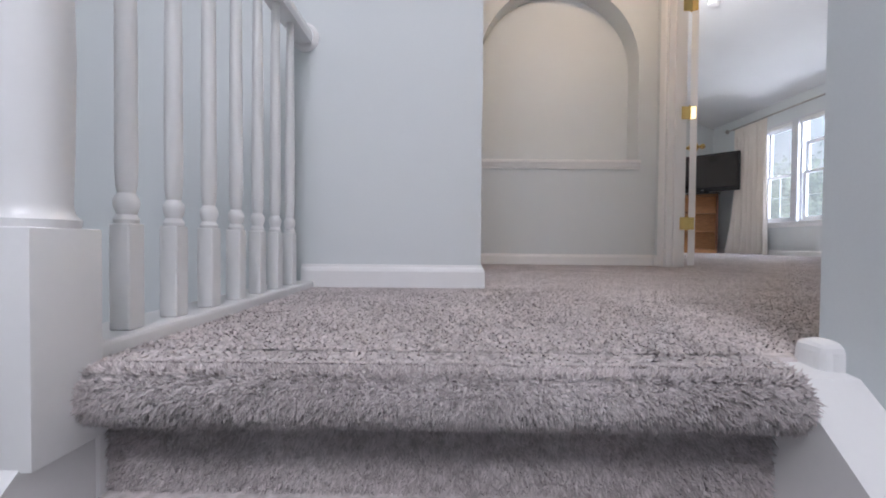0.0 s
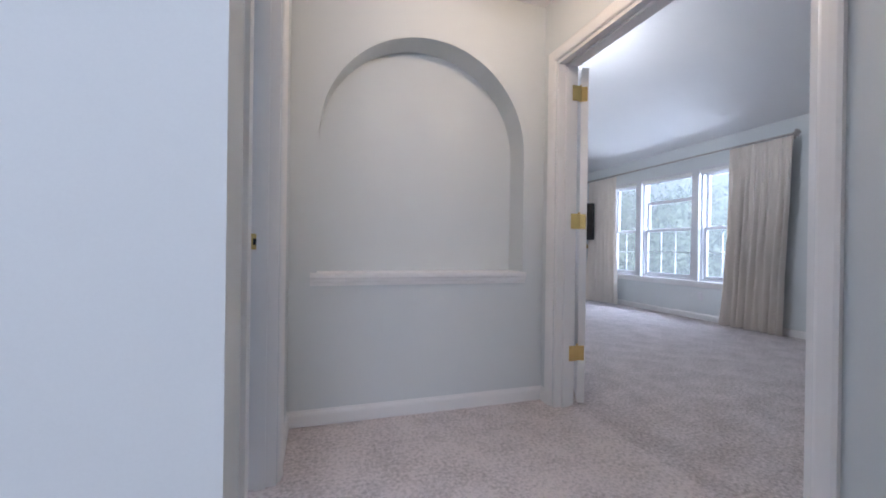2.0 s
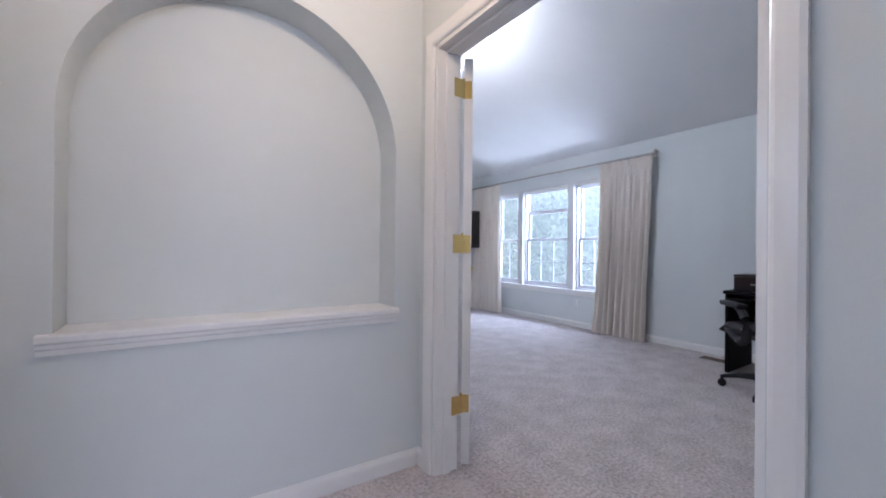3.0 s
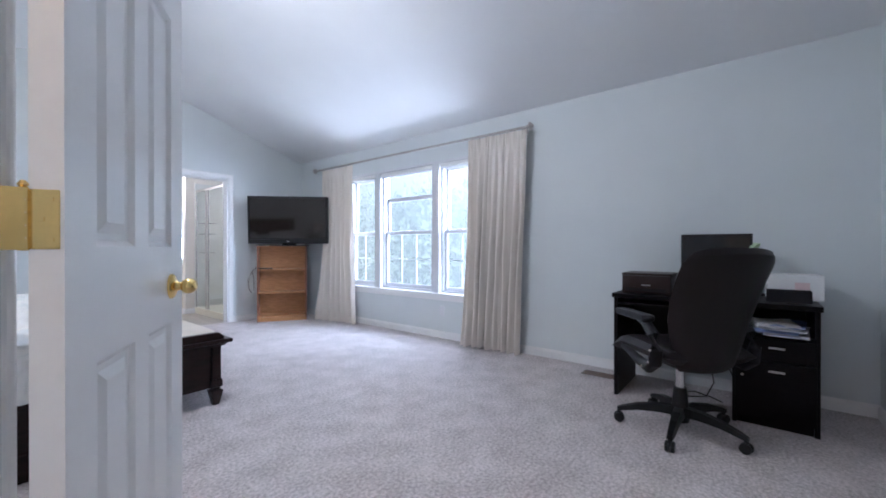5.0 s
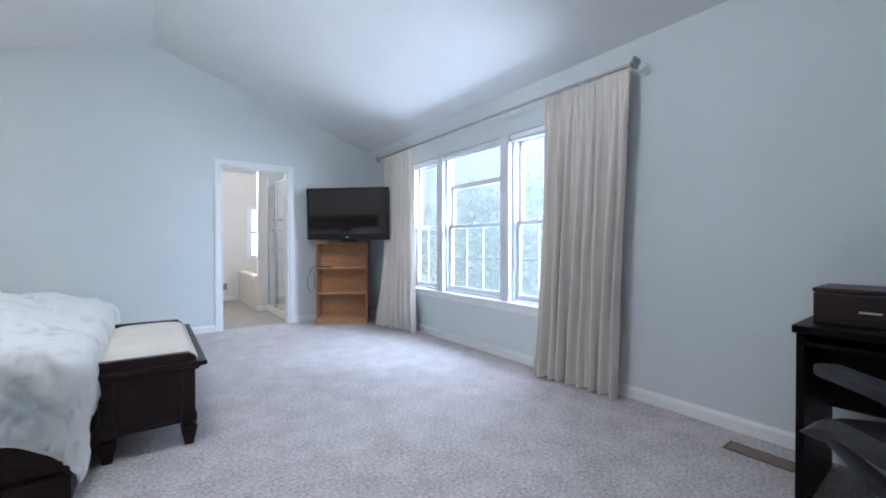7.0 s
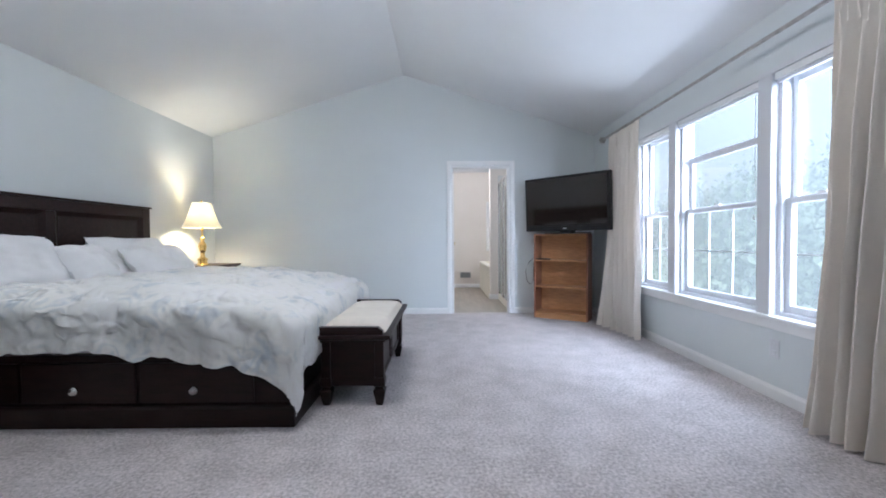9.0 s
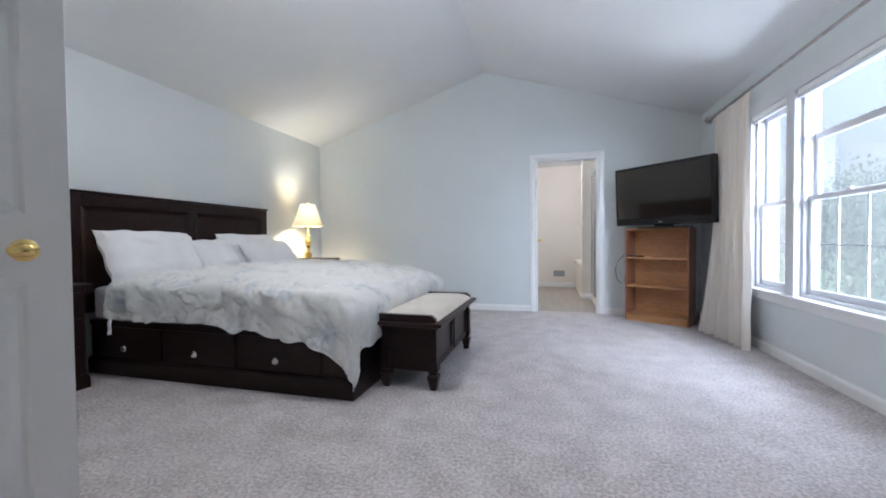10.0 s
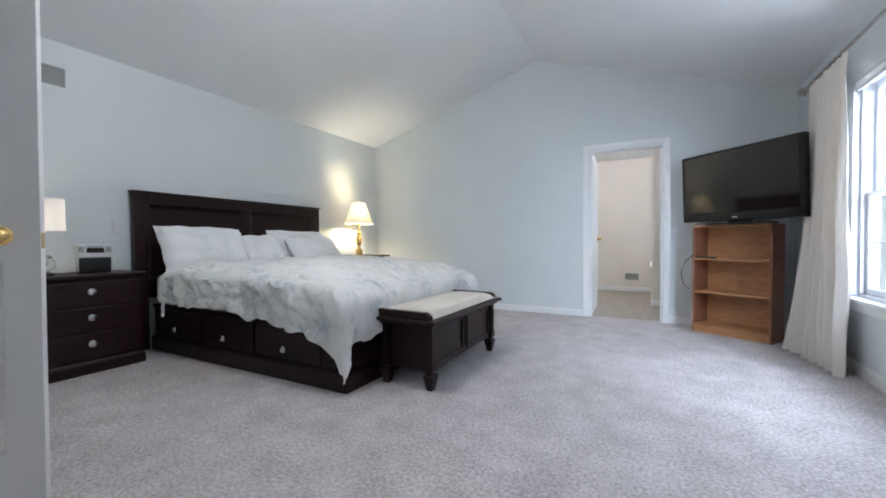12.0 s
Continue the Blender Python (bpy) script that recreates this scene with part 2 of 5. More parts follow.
M["vent_brown"] = mat("brown_painted_metal", (0.11, 0.075, 0.055), 0.45, 0.2, 0.05, 8, 160, 0.03, 0.001)
M["printer"] = mat("dark_reddish_brown_plastic", (0.022, 0.010, 0.009), 0.4, 0, 0.05, 8, 160, 0.03, 0.001, spec=0.4)
M["bath_wall"] = mat("warm_white_bath_paint", (0.76, 0.715, 0.66), 0.75, 0, 0.012, 1.5, 220, 0.05, 0.002)
M["bath_floor"] = wood("grey_brown_vinyl_floor", (0.36, 0.32, 0.265), (0.29, 0.255, 0.21), 0.4, (3, 0.4, 1))
M["tub"] = mat("cream_tub_acrylic", (0.78, 0.73, 0.60), 0.3, 0, 0.02, 3, 90, 0.01, 0.001)
M["tile"] = mat("pale_shower_wall", (0.70, 0.71, 0.69), 0.25, 0, 0.02, 4, 90, 0.02, 0.001)
M["glass"] = glass("clear_window_glass")
M["shower_glass"] = glass("greenish_shower_glass", (0.93, 0.97, 0.95))
M["ball_glass"] = glass("bubble_glass", (0.95, 0.97, 1.0), 0.05)
def screen_mesh():
    """Insect screen added to lay a pale haze over the view outside; mostly see-through."""
    m = bpy.data.materials.new("haze_screen_mesh")
    m.use_nodes = True
    nt = m.node_tree
    tr = nt.nodes.new("ShaderNodeBsdfTransparent")
    tl = nt.nodes.new("ShaderNodeBsdfTranslucent")
    tl.inputs["Color"].default_value = (0.125, 0.135, 0.132, 1)
    mix = nt.nodes.new("ShaderNodeMixShader")
    mix.inputs["Fac"].default_value = 0.34
    link(nt, tr.outputs[0], mix.inputs[1])
    link(nt, tl.outputs[0], mix.inputs[2])
    link(nt, mix.outputs[0], nt.nodes["Material Output"].inputs["Surface"])
    return m


M["mesh"] = screen_mesh()
M["shade"] = shade_fabric("cream_pleated_lampshade", (0.80, 0.72, 0.55), 0.05)
M["shade_white"] = shade_fabric("off_white_drum_lampshade", (0.80, 0.77, 0.72), 0.16)
M["green"] = mat("pale_green_glass_shade", (0.50, 0.66, 0.42), 0.5, 0, 0.05, 14, 120, 0.05, 0.001)
M["leaf"] = mat("summer_foliage", (0.13, 0.165, 0.11), 0.6, 0, 0.25, 0.6, 4, 0.0, spec=0.2)
M["bark"] = mat("grey_brown_bark", (0.12, 0.095, 0.075), 0.9, 0, 0.2, 4, 40, 0.5, 0.02)
M["lawn"] = mat("lawn", (0.075, 0.115, 0.045), 0.9, 0, 0.2, 0.4, 30, 0.3, 0.03)

# ---- mesh helpers ----
def part(name, bm, material, parent=None, label="", smooth=False):
    """Link a bmesh as one mesh object, under a thing or a part."""
    bmesh.ops.recalc_face_normals(bm, faces=bm.faces)
    if smooth:
        for e in bm.edges:
            if len(e.link_faces) == 2 and e.calc_face_angle() > 0.6:
                e.smooth = False
    me = bpy.data.meshes.new(name)
    bm.to_mesh(me)
    bm.free()
    me.materials.append(material)
    if smooth:
        for p in me.polygons:
            p.use_smooth = True
    ob = new(name, me)
    if parent is not None:
        ob.parent = parent
    if label:
        tagged(ob, label)
    return ob


def thing(name, x, y, z, rz=0, label="", category="", group=""):
    ob = new(name)
    ob.empty_display_size = 0.1
    ob.matrix_basis = pose(x, y, z, 0, 0, rz)
    return tagged(ob, label, category, group)


def setting(ob, label="", category=""):
    return tagged(ob, label, category, kind="structure")


def box(x0, x1, y0, y1, z0, z1, bevel=0.0, bm=None, seg=2):
    bm = bm or bmesh.new()
    vs = [bm.verts.new((x, y, z)) for x in (x0, x1) for y in (y0, y1) for z in (z0, z1)]
    fs = [bm.faces.new([vs[i] for i in q]) for q in ((0, 1, 3, 2), (4, 6, 7, 5), (0, 4, 5, 1), (2, 3, 7, 6), (0, 2, 6, 4), (1, 5, 7, 3))]
    if bevel:
        es = list({e for f in fs for e in f.edges})
        bmesh.ops.bevel(bm, geom=es, offset=bevel, segments=seg, affect="EDGES", profile=0.6)
    return bm


def prism(poly, axis, lo, hi, bm=None):
    """A polygon in the two other axes, drawn out along one axis."""
    bm = bm or bmesh.new()

    def at(p, h):
        a, b = p
        return {"x": (h, a, b), "y": (a, h, b), "z": (a, b, h)}[axis]
    n = len(poly)
    lows = [bm.verts.new(at(p, lo)) for p in poly]
    highs = [bm.verts.new(at(p, hi)) for p in poly]
    bm.faces.new(lows)
    bm.faces.new(highs[::-1])
    for i in range(n):
        j = (i + 1) % n
        bm.faces.new((lows[i], highs[i], highs[j], lows[j]))
    return bm


def lathe(profile, n=24, cx=0, cy=0, bm=None):
    """Turn (radius, height) points round an upright axis."""
    bm = bm or bmesh.new()
    rings = []
    for r, z in profile:
        rings.append([bm.verts.new((cx + r * math.cos(2 * math.pi * i / n), cy + r * math.sin(2 * math.pi * i / n), z)) for i in range(n)])
    for a, b in zip(rings, rings[1:]):
        for i in range(n):
            j = (i + 1) % n
            bm.faces.new((a[i], a[j], b[j], b[i]))
    bm.faces.new(rings[0][::-1])
    bm.faces.new(rings[-1])
    return bm


def tube(points, r, n=8, bm=None):
    bm = bm or bmesh.new()
    pts = [Vector(p) for p in points]
    rings = []
    for i, p in enumerate(pts):
        d = (pts[min(i + 1, len(pts) - 1)] - pts[max(i - 1, 0)]).normalized()
        side = d.cross(Vector((0, 0, 1)) if abs(d.z) < 0.9 else Vector((1, 0, 0))).normalized()
        up = side.cross(d)
        rr = r[i] if isinstance(r, (list, tuple)) else r
        rings.append([bm.verts.new(p + rr * (math.cos(2 * math.pi * k / n) * side + math.sin(2 * math.pi * k / n) * up)) for k in range(n)])
    for a, b in zip(rings, rings[1:]):
        for k in range(n):
            j = (k + 1) % n
            bm.faces.new((a[k], a[j], b[j], b[k]))
    bm.faces.new(rings[0][::-1])
    bm.faces.new(rings[-1])
    return bm


def thicken(bm, t):
    """Give an open sheet a thickness, away from its normals."""
    bm.normal_update()
    old = list(bm.verts)
    faces = list(bm.faces)
    rim = [e for e in bm.edges if e.is_boundary]
    twin = {v: bm.verts.new(v.co - v.normal * t) for v in old}
    for f in faces:
        bm.faces.new([twin[v] for v in reversed(f.verts)])
    for e in rim:
        a, b = e.verts
        bm.faces.new((a, b, twin[b], twin[a]))
    return bm


def turned(bm, m):
    bmesh.ops.transform(bm, matrix=m, verts=bm.verts)
    return bm


def sphere(r, x=0, y=0, z=0, sx=1, sy=1, sz=1, seg=16):
    bm = bmesh.new()
    bmesh.ops.create_uvsphere(bm, u_segments=seg, v_segments=seg // 2, radius=r)
    return turned(bm, Matrix.Translation((x, y, z)) @ Matrix.Diagonal((sx, sy, sz, 1)))


def moulding(path, profile, bm=None):
    """Sweep a profile (out, up) along a level path of (x, y); out is to the path's right."""
    bm = bm or bmesh.new()
    rings = []
    for i, p in enumerate(path):
        p = Vector(p)
        d0 = (p - Vector(path[i - 1])).normalized() if i else None
        d1 = (Vector(path[i + 1]) - p).normalized() if i + 1 < len(path) else None
        d0, d1 = d0 or d1, d1 or d0
        n0, n1 = Vector((d0.y, -d0.x)), Vector((d1.y, -d1.x))
        m = (n0 + n1) / (1 + n0.dot(n1))
        rings.append([bm.verts.new((p.x + m.x * o, p.y + m.y * o, u)) for o, u in profile])
    k = len(profile)
    for a, b in zip(rings, rings[1:]):
        for i in range(k):
            j = (i + 1) % k
            bm.faces.new((a[i], a[j], b[j], b[i]))
    bm.faces.new(rings[0])
    bm.faces.new(rings[-1][::-1])
    return bm


BASE = [(0, 0), (0.014, 0), (0.014, 0.058), (0.011, 0.068), (0.006, 0.074), (0.004, 0.082), (0, 0.082)]
XL, XR, YN, YS = 0.14, 5.36, 7.96, 1.50
HX, DX = 1.665, 1.80
EAVE, RIDGE, XRIDGE = 2.44, 3.27, 2.75
HALL = 2.44
DY0, DY1, DZ = 1.66, 2.94, 2.045


def slope(x):
    return EAVE + (RIDGE - EAVE) * ((x - XL) / (XRIDGE - XL) if x < XRIDGE else (XR - x) / (XR - XRIDGE))


# ---- floors ----
setting(part("floor_bedroom", prism([(DX, 1.4), (XR + 0.12, 1.4), (XR + 0.12, YN + 0.06), (XL - 0.1, YN + 0.06), (XL - 0.1, 3.28), (DX, 3.28)], "z", -0.2, 0.0), M["carpet"]), "greyish beige cut-pile carpet over the bedroom floor", "carpet")
bm = box(-0.42, HX, 0.66, 3.2, -0.2, -0.002)
box(HX, DX, DY0, DY1, -0.2, -0.002, bm=bm)
setting(part("floor_landing", bm, M["carpet"]), "greyish beige cut-pile carpet on the stair landing", "carpet")
setting(part("floor_side_room", box(-2.5, 0.10, 1.6, 4.68, -0.2, -0.004), M["carpet"]), "greyish beige carpet seen through the side doorway", "carpet")
setting(part("floor_bathroom", box(2.6, 6.2, YN + 0.06, 11.0, -0.2, 0.0), M["bath_floor"]), "grey-brown wood-look vinyl bathroom floor", "floor")

# ---- bedroom walls ----
W0, W1, WZ0, WZ1 = 4.45, 6.77, 0.50, 2.09
bm = box(XR, XR + 0.16, YS - 0.12, W0, 0, EAVE)
box(XR, XR + 0.16, W1, YN, 0, EAVE, bm=bm)
box(XR, XR + 0.16, W0, W1, 0, WZ0, bm=bm)
box(XR, XR + 0.16, W0, W1, WZ1, EAVE, bm=bm)
setting(part("wall_east", bm, M["wall"]), "pale blue-grey painted wall with the triple window", "wall")

bm = box(XL, 3.40, YN, YN + 0.12, 0, EAVE)
box(4.20, XR + 0.16, YN, YN + 0.12, 0, EAVE, bm=bm)
box(3.40, 4.20, YN, YN + 0.12, 2.03, EAVE, bm=bm)
prism([(XL, EAVE), (XR, EAVE), (XRIDGE, RIDGE)], "y", YN, YN + 0.12, bm)
setting(part("wall_north", bm, M["wall"]), "pale blue-grey gable wall with the bathroom doorway", "wall")
setting(part("wall_west", box(XL - 0.12, XL, 3.24, YN + 0.12, 0, EAVE), M["wall"]), "pale blue-grey wall behind the bed", "wall")

bm = box(DX, XR, YS - 0.12, YS, 0, EAVE)
prism([(DX, EAVE), (XR, EAVE), (XRIDGE, RIDGE), (DX, slope(DX))], "y", YS - 0.12, YS, bm)
setting(part("wall_south", bm, M["wall"]), "pale blue-grey end wall of the bedroom", "wall")

bm = box(HX, DX, 0.54, DY0, 0, HALL)
box(HX, DX, DY1, 3.36, 0, HALL, bm=bm)
box(HX, DX, DY0, DY1, DZ, HALL, bm=bm)
prism([(HX, HALL), (DX, HALL), (DX, slope(DX)), (HX, slope(HX))], "y", YS, 3.36, bm)
setting(part("wall_doorway", bm, M["wall"]), "pale grey wall round the bedroom double doorway", "wall")

# niche wall with its arched recess
NY, ND, NC, NR, NS = 3.07, 0.18, 0.925, 0.60, 1.515
STEPS = 40
arch = [(NC + NR * math.cos(math.pi * i / STEPS), NS + NR * math.sin(math.pi * i / STEPS)) for i in range(STEPS + 1)]
bm = prism([(HX, 0.77), (NC + NR, 0.77), *arch, (NC - NR, 0.77), (XL, 0.77), (XL, HALL), (HX, HALL)], "y", NY, NY + ND)
box(XL, HX, NY, NY + ND, 0, 0.77, bm=bm)
box(XL, HX, NY + ND, 3.36, 0, HALL, bm=bm)
prism([(XL, HALL), (HX, HALL), (HX, slope(HX))], "y", 3.24, 3.36, bm)
setting(part("wall_niche", bm, M["wall"]), "pale grey hall wall with an arched recess", "wall")

# ceilings
bm = prism([(XL - 0.12, slope(XL) - 0.038), (XRIDGE, RIDGE), (XR + 0.16, slope(XR) - 0.051), (XR + 0.16, slope(XR) + 0.12), (XRIDGE, RIDGE + 0.16), (XL - 0.12, slope(XL) + 0.12)], "y", YS - 0.12, YN + 0.12)
setting(part("ceiling_bedroom", bm, M["ceiling"]), "white vaulted bedroom ceiling", "ceiling")
setting(part("ceiling_hall", box(-2.5, HX, -2.6, 3.24, HALL, HALL + 0.03), M["ceiling"]), "white flat hall ceiling", "ceiling")
setting(part("ceiling_side_room", box(-2.5, 0.02, 3.24, 4.74, HALL, HALL + 0.03), M["ceiling"]), "white flat ceiling of the side room", "ceiling")
setting(part("ceiling_bathroom", box(2.6, 6.2, YN + 0.12, 11.1, HALL, HALL + 0.1), M["ceiling"]), "white flat bathroom ceiling", "ceiling")

# ---- hall walls ----
LX = 0.185
setting(part("wall_landing", box(-2.5, 0.213, 1.49, 1.60, -2.2, HALL), M["wall"]), "pale blue wall at the end of the banister", "wall")
SD0, SD1 = 1.80, 2.58
bm = box(LX - 0.12, LX, 1.60, SD0, 0, HALL)
box(LX - 0.12, LX, SD1, NY, 0, HALL, bm=bm)
box(LX - 0.12, LX, SD0, SD1, 2.04, HALL, bm=bm)
setting(part("wall_side_doorway", bm, M["wall"]), "pale grey wall round the side room doorway", "wall")
setting(part("wall_stair", box(0.64, 0.76, -2.5, 0.66, -2.2, HALL), M["wall"]), "pale blue wall beside the stairs", "wall")
setting(part("wall_landing_south", box(0.76, HX, 0.54, 0.66, -0.2, HALL), M["wall"]), "plain pale blue wall closing the landing", "wall")
setting(part("wall_stairwell_west", box(-2.5, -2.4, -2.5, 4.74, -2.2, HALL), M["wall"]), "plain pale blue wall across the stairwell", "wall")
# Unseen closing wall; its opening is made up to admit sky light.
bm = box(-2.4, -1.3, -2.6, -2.5, -2.2, HALL)
box(0.3, 0.72, -2.6, -2.5, -2.2, HALL, bm=bm)
box(-1.3, 0.3, -2.6, -2.5, -2.2, 0.6, bm=bm)
box(-1.3, 0.3, -2.6, -2.5, 2.0, HALL, bm=bm)
setting(part("wall_stairwell_south", bm, M["wall"]), "plain pale blue closing wall with an opening added to let daylight in", "wall")
setting(part("floor_lower", box(-2.5, 0.72, -2.6, 1.6, -2.4, -2.2), M["carpet"]), "carpeted floor at the foot of the stairs", "carpet")
setting(part("wall_side_room_north", box(-2.4, 0.02, 4.62, 4.74, 0, HALL), M["wall"]), "pale blue-grey wall with a closed white door", "wall")

# bathroom shell
bm = box(2.6, 6.2, 10.9, 11.0, 0, 0.85)
box(2.6, 4.28, 10.9, 11.0, 0.85, 1.75, bm=bm)
box(4.95, 6.2, 10.9, 11.0, 0.85, 1.75, bm=bm)
box(2.6, 6.2, 10.9, 11.0, 1.75, HALL, bm=bm)
setting(part("wall_bath_north", bm, M["bath_wall"]), "warm white bathroom wall with a small window", "wall")
setting(part("wall_bath_west", box(2.6, 2.7, YN + 0.12, 10.9, 0, HALL), M["bath_wall"]), "warm white bathroom side wall", "wall")
setting(part("wall_bath_east", box(6.1, 6.2, YN + 0.12, 10.9, 0, HALL), M["bath_wall"]), "warm white bathroom side wall behind the tub", "wall")
setting(part("wall_bath_partition", box(4.09, 6.1, 9.25, 9.37, 0, HALL), M["bath_wall"]), "short partition wall between tub and shower", "wall")


# ---- baseboards ----
def baseboard(path, label):
    return setting(part("baseboard", moulding(path, BASE), M["trim"]), label, "baseboard")


baseboard([(3.335, YN), (XL, YN), (XL, 3.36), (DX, 3.36), (DX, 3.01)][::-1], "white painted baseboard along the bed wall")
baseboard([(DX, 1.57), (DX, YS), (XR, YS), (XR, YN), (4.265, YN)][::-1], "white painted baseboard under the window wall")
baseboard([(HX, 3.01), (HX, NY), (LX, NY), (LX, SD1 + 0.066)][::-1], "white painted baseboard below the arched recess")
baseboard([(-0.43, 1.49), (0.213, 1.49), (0.213, 1.598)], "white painted baseboard at the end of the banister")
baseboard([(0.76, 0.66), (HX, 0.66), (HX, DY0 - 0.07)][::-1], "white painted baseboard round the stair wall")
baseboard([(2.70, 10.9), (4.06, 10.9)], "white bathroom baseboard")
baseboard([(4.22, 9.25), (4.09, 9.25), (4.09, 9.37)][::-1], "white baseboard round the bathroom partition")


# ---- door casings and doors ----
CAS = [(0, 0), (0.062, 0), (0.062, 0.016), (0.050, 0.019), (0.030, 0.017), (0.012, 0.014), (0.004, 0.010), (0, 0.006)]


def casing(y0, y1, top, name="trim"):
    """A mitred casing round an opening from y0 to y1, flat on x = 0, standing out along -x."""
    bm = bmesh.new()
    rings = []
    for (y, z), (dy, dz) in zip(((y0, 0), (y0, top), (y1, top), (y1, 0)), ((-1, 0), (-1, 1), (1, 1), (1, 0))):
        rings.append([bm.verts.new((-t, y + dy * (o + 0.004), z + dz * (o + 0.004))) for o, t in CAS])
    k = len(CAS)
    for a, b in zip(rings, rings[1:]):
        for i in range(k):
            j = (i + 1) % k
            bm.faces.new((a[i], a[j], b[j], b[i]))
    bm.faces.new(rings[0])
    bm.faces.new(rings[-1][::-1])
    return bm


def jamb(y0, y1, top, x0, x1):
    bm = box(x0, x1, y0, y0 + 0.018, 0, top)
    box(x0, x1, y1 - 0.018, y1, 0, top, bm=bm)
    box(x0, x1, y0 + 0.018, y1 - 0.018, top - 0.018, top, bm=bm)
    s = (x0 + x1) / 2
    box(s - 0.02, s + 0.02, y0 + 0.018, y0 + 0.03, 0, top - 0.018, bm=bm)
    box(s - 0.02, s + 0.02, y1 - 0.03, y1 - 0.018, 0, top - 0.018, bm=bm)
    box(s - 0.02, s + 0.02, y0 + 0.03, y1 - 0.03, top - 0.03, top - 0.018, bm=bm)
    return bm


def panel_door(parent, w, h, th, panels):
    """A moulded panel door: slab with sunk, raised panels on both faces; width along x from 0, faces at y = 0 and th."""
    xs = sorted({0, w, *[p[0] for p in panels], *[p[1] for p in panels]})
    zs = sorted({0, h, *[p[2] for p in panels], *[p[3] for p in panels]})
    bm = bmesh.new()
    for side, sgn in ((0.0, 1), (th, -1)):
        for xa, xb in zip(xs, xs[1:]):
            for za, zb in zip(zs, zs[1:]):
                hit = any(p[0] <= xa and xb <= p[1] and p[2] <= za and zb <= p[3] for p in panels)
                if not hit:
                    bm.faces.new([bm.verts.new((x, side, z)) for x, z in ((xa, za), (xb, za), (xb, zb), (xa, zb))])
        for x0, x1, z0, z1 in panels:
            loops = []
            for inset, depth in ((0, 0), (0.012, 0.009), (0.024, 0.009), (0.045, 0.003)):
                loops.append([bm.verts.new((x, side + sgn * depth, z)) for x, z in ((x0 + inset, z0 + inset), (x1 - inset, z0 + inset), (x1 - inset, z1 - inset), (x0 + inset, z1 - inset))])
            for a, b in zip(loops, loops[1:]):
                for i in range(4):
                    bm.faces.new((a[i], a[(i + 1) % 4], b[(i + 1) % 4], b[i]))
            bm.faces.new(loops[-1])
    for q in (((0, 0), (w, 0)), ((w, 0), (w, h)), ((w, h), (0, h)), ((0, h), (0, 0))):
        (xa, za), (xb, zb) = q
        bm.faces.new([bm.verts.new(v) for v in ((xa, 0, za), (xb, 0, zb), (xb, th, zb), (xa, th, za))])
    bmesh.ops.remove_doubles(bm, verts=bm.verts, dist=0.0002)
    return part("door_panel", bm, M["trim"], parent)


def knob(parent, x, y, z, out):
    """Round rose, stem and egg-shaped knob on the face whose outside is out * y."""
    rose = turned(lathe([(0.033, 0), (0.033, 0.004), (0.028, 0.009), (0.014, 0.013), (0.011, 0.02), (0.011, 0.036), (0.0, 0.036)], 20), pose(x, y, z, -90 * out, 0, 0))
    r = part("handle_rose", rose, M["brass"], parent, "polished brass rose", True)
    part("knob", sphere(0.023, x, y + out * 0.042, z, 1.45, 0.86, 0.92, 20), M["brass"], r, "egg-shaped polished brass knob", True)


def lever(parent, x, y, z, out):
    """Round rose with a curved lever that points back to the hinge side."""
    rose = turned(lathe([(0.031, 0), (0.031, 0.004), (0.026, 0.009), (0.014, 0.013), (0.011, 0.03), (0.011, 0.046), (0.0, 0.046)], 20), pose(x, y, z, -90 * out, 0, 0))
    r = part("handle_rose", rose, M["brass"], parent, "polished brass rose", True)
    pts = [(x + 0.012, y + out * 0.044, z), (x - 0.02, y + out * 0.048, z + 0.003), (x - 0.06, y + out * 0.048, z + 0.002), (x - 0.09, y + out * 0.044, z - 0.005), (x - 0.108, y + out * 0.038, z - 0.003)]
    part("lever", tube(pts, [0.013, 0.015, 0.012, 0.009, 0.006], 10), M["brass"], r, "polished brass lever", True)


def hinge(parent, th, z):
    """A leaf let into the hinge edge of a door, with its knuckle at the far face."""
    bm = box(-0.002, 0.001, th * 0.12, th + 0.002, z - 0.044, z + 0.044, 0.0008, seg=1)
    for k in range(5):
        lathe([(0.0065, z - 0.046 + k * 0.0186), (0.0065, z - 0.0285 + k * 0.0186)], 10, -0.004, th + 0.004, bm)
    lathe([(0.004, z + 0.046), (0.007, z + 0.050), (0.003, z + 0.056)], 10, -0.004, th + 0.004, bm)
    for k, y in ((-0.03, 0.35), (0.0, 0.62), (0.03, 0.35)):
        box(-0.003, 0.0, th * y - 0.003, th * y + 0.003, z + k - 0.003, z + k + 0.003, bm=bm)
    part("hinge", bm, M["brass"], parent, "polished brass hinge")


def six_panels(w, h):
    s, m = 0.095, 0.075
    if w < 0.55:
        s, m = 0.08, 0.06
    c = (w - m) / 2
    rows = ((0.19, 0.85), (1.05, 1.66), (1.76, h - 0.11))
    return [(a, b, z0, z1) for z0, z1 in rows for a, b in ((s, c), (c + m, w - s))]


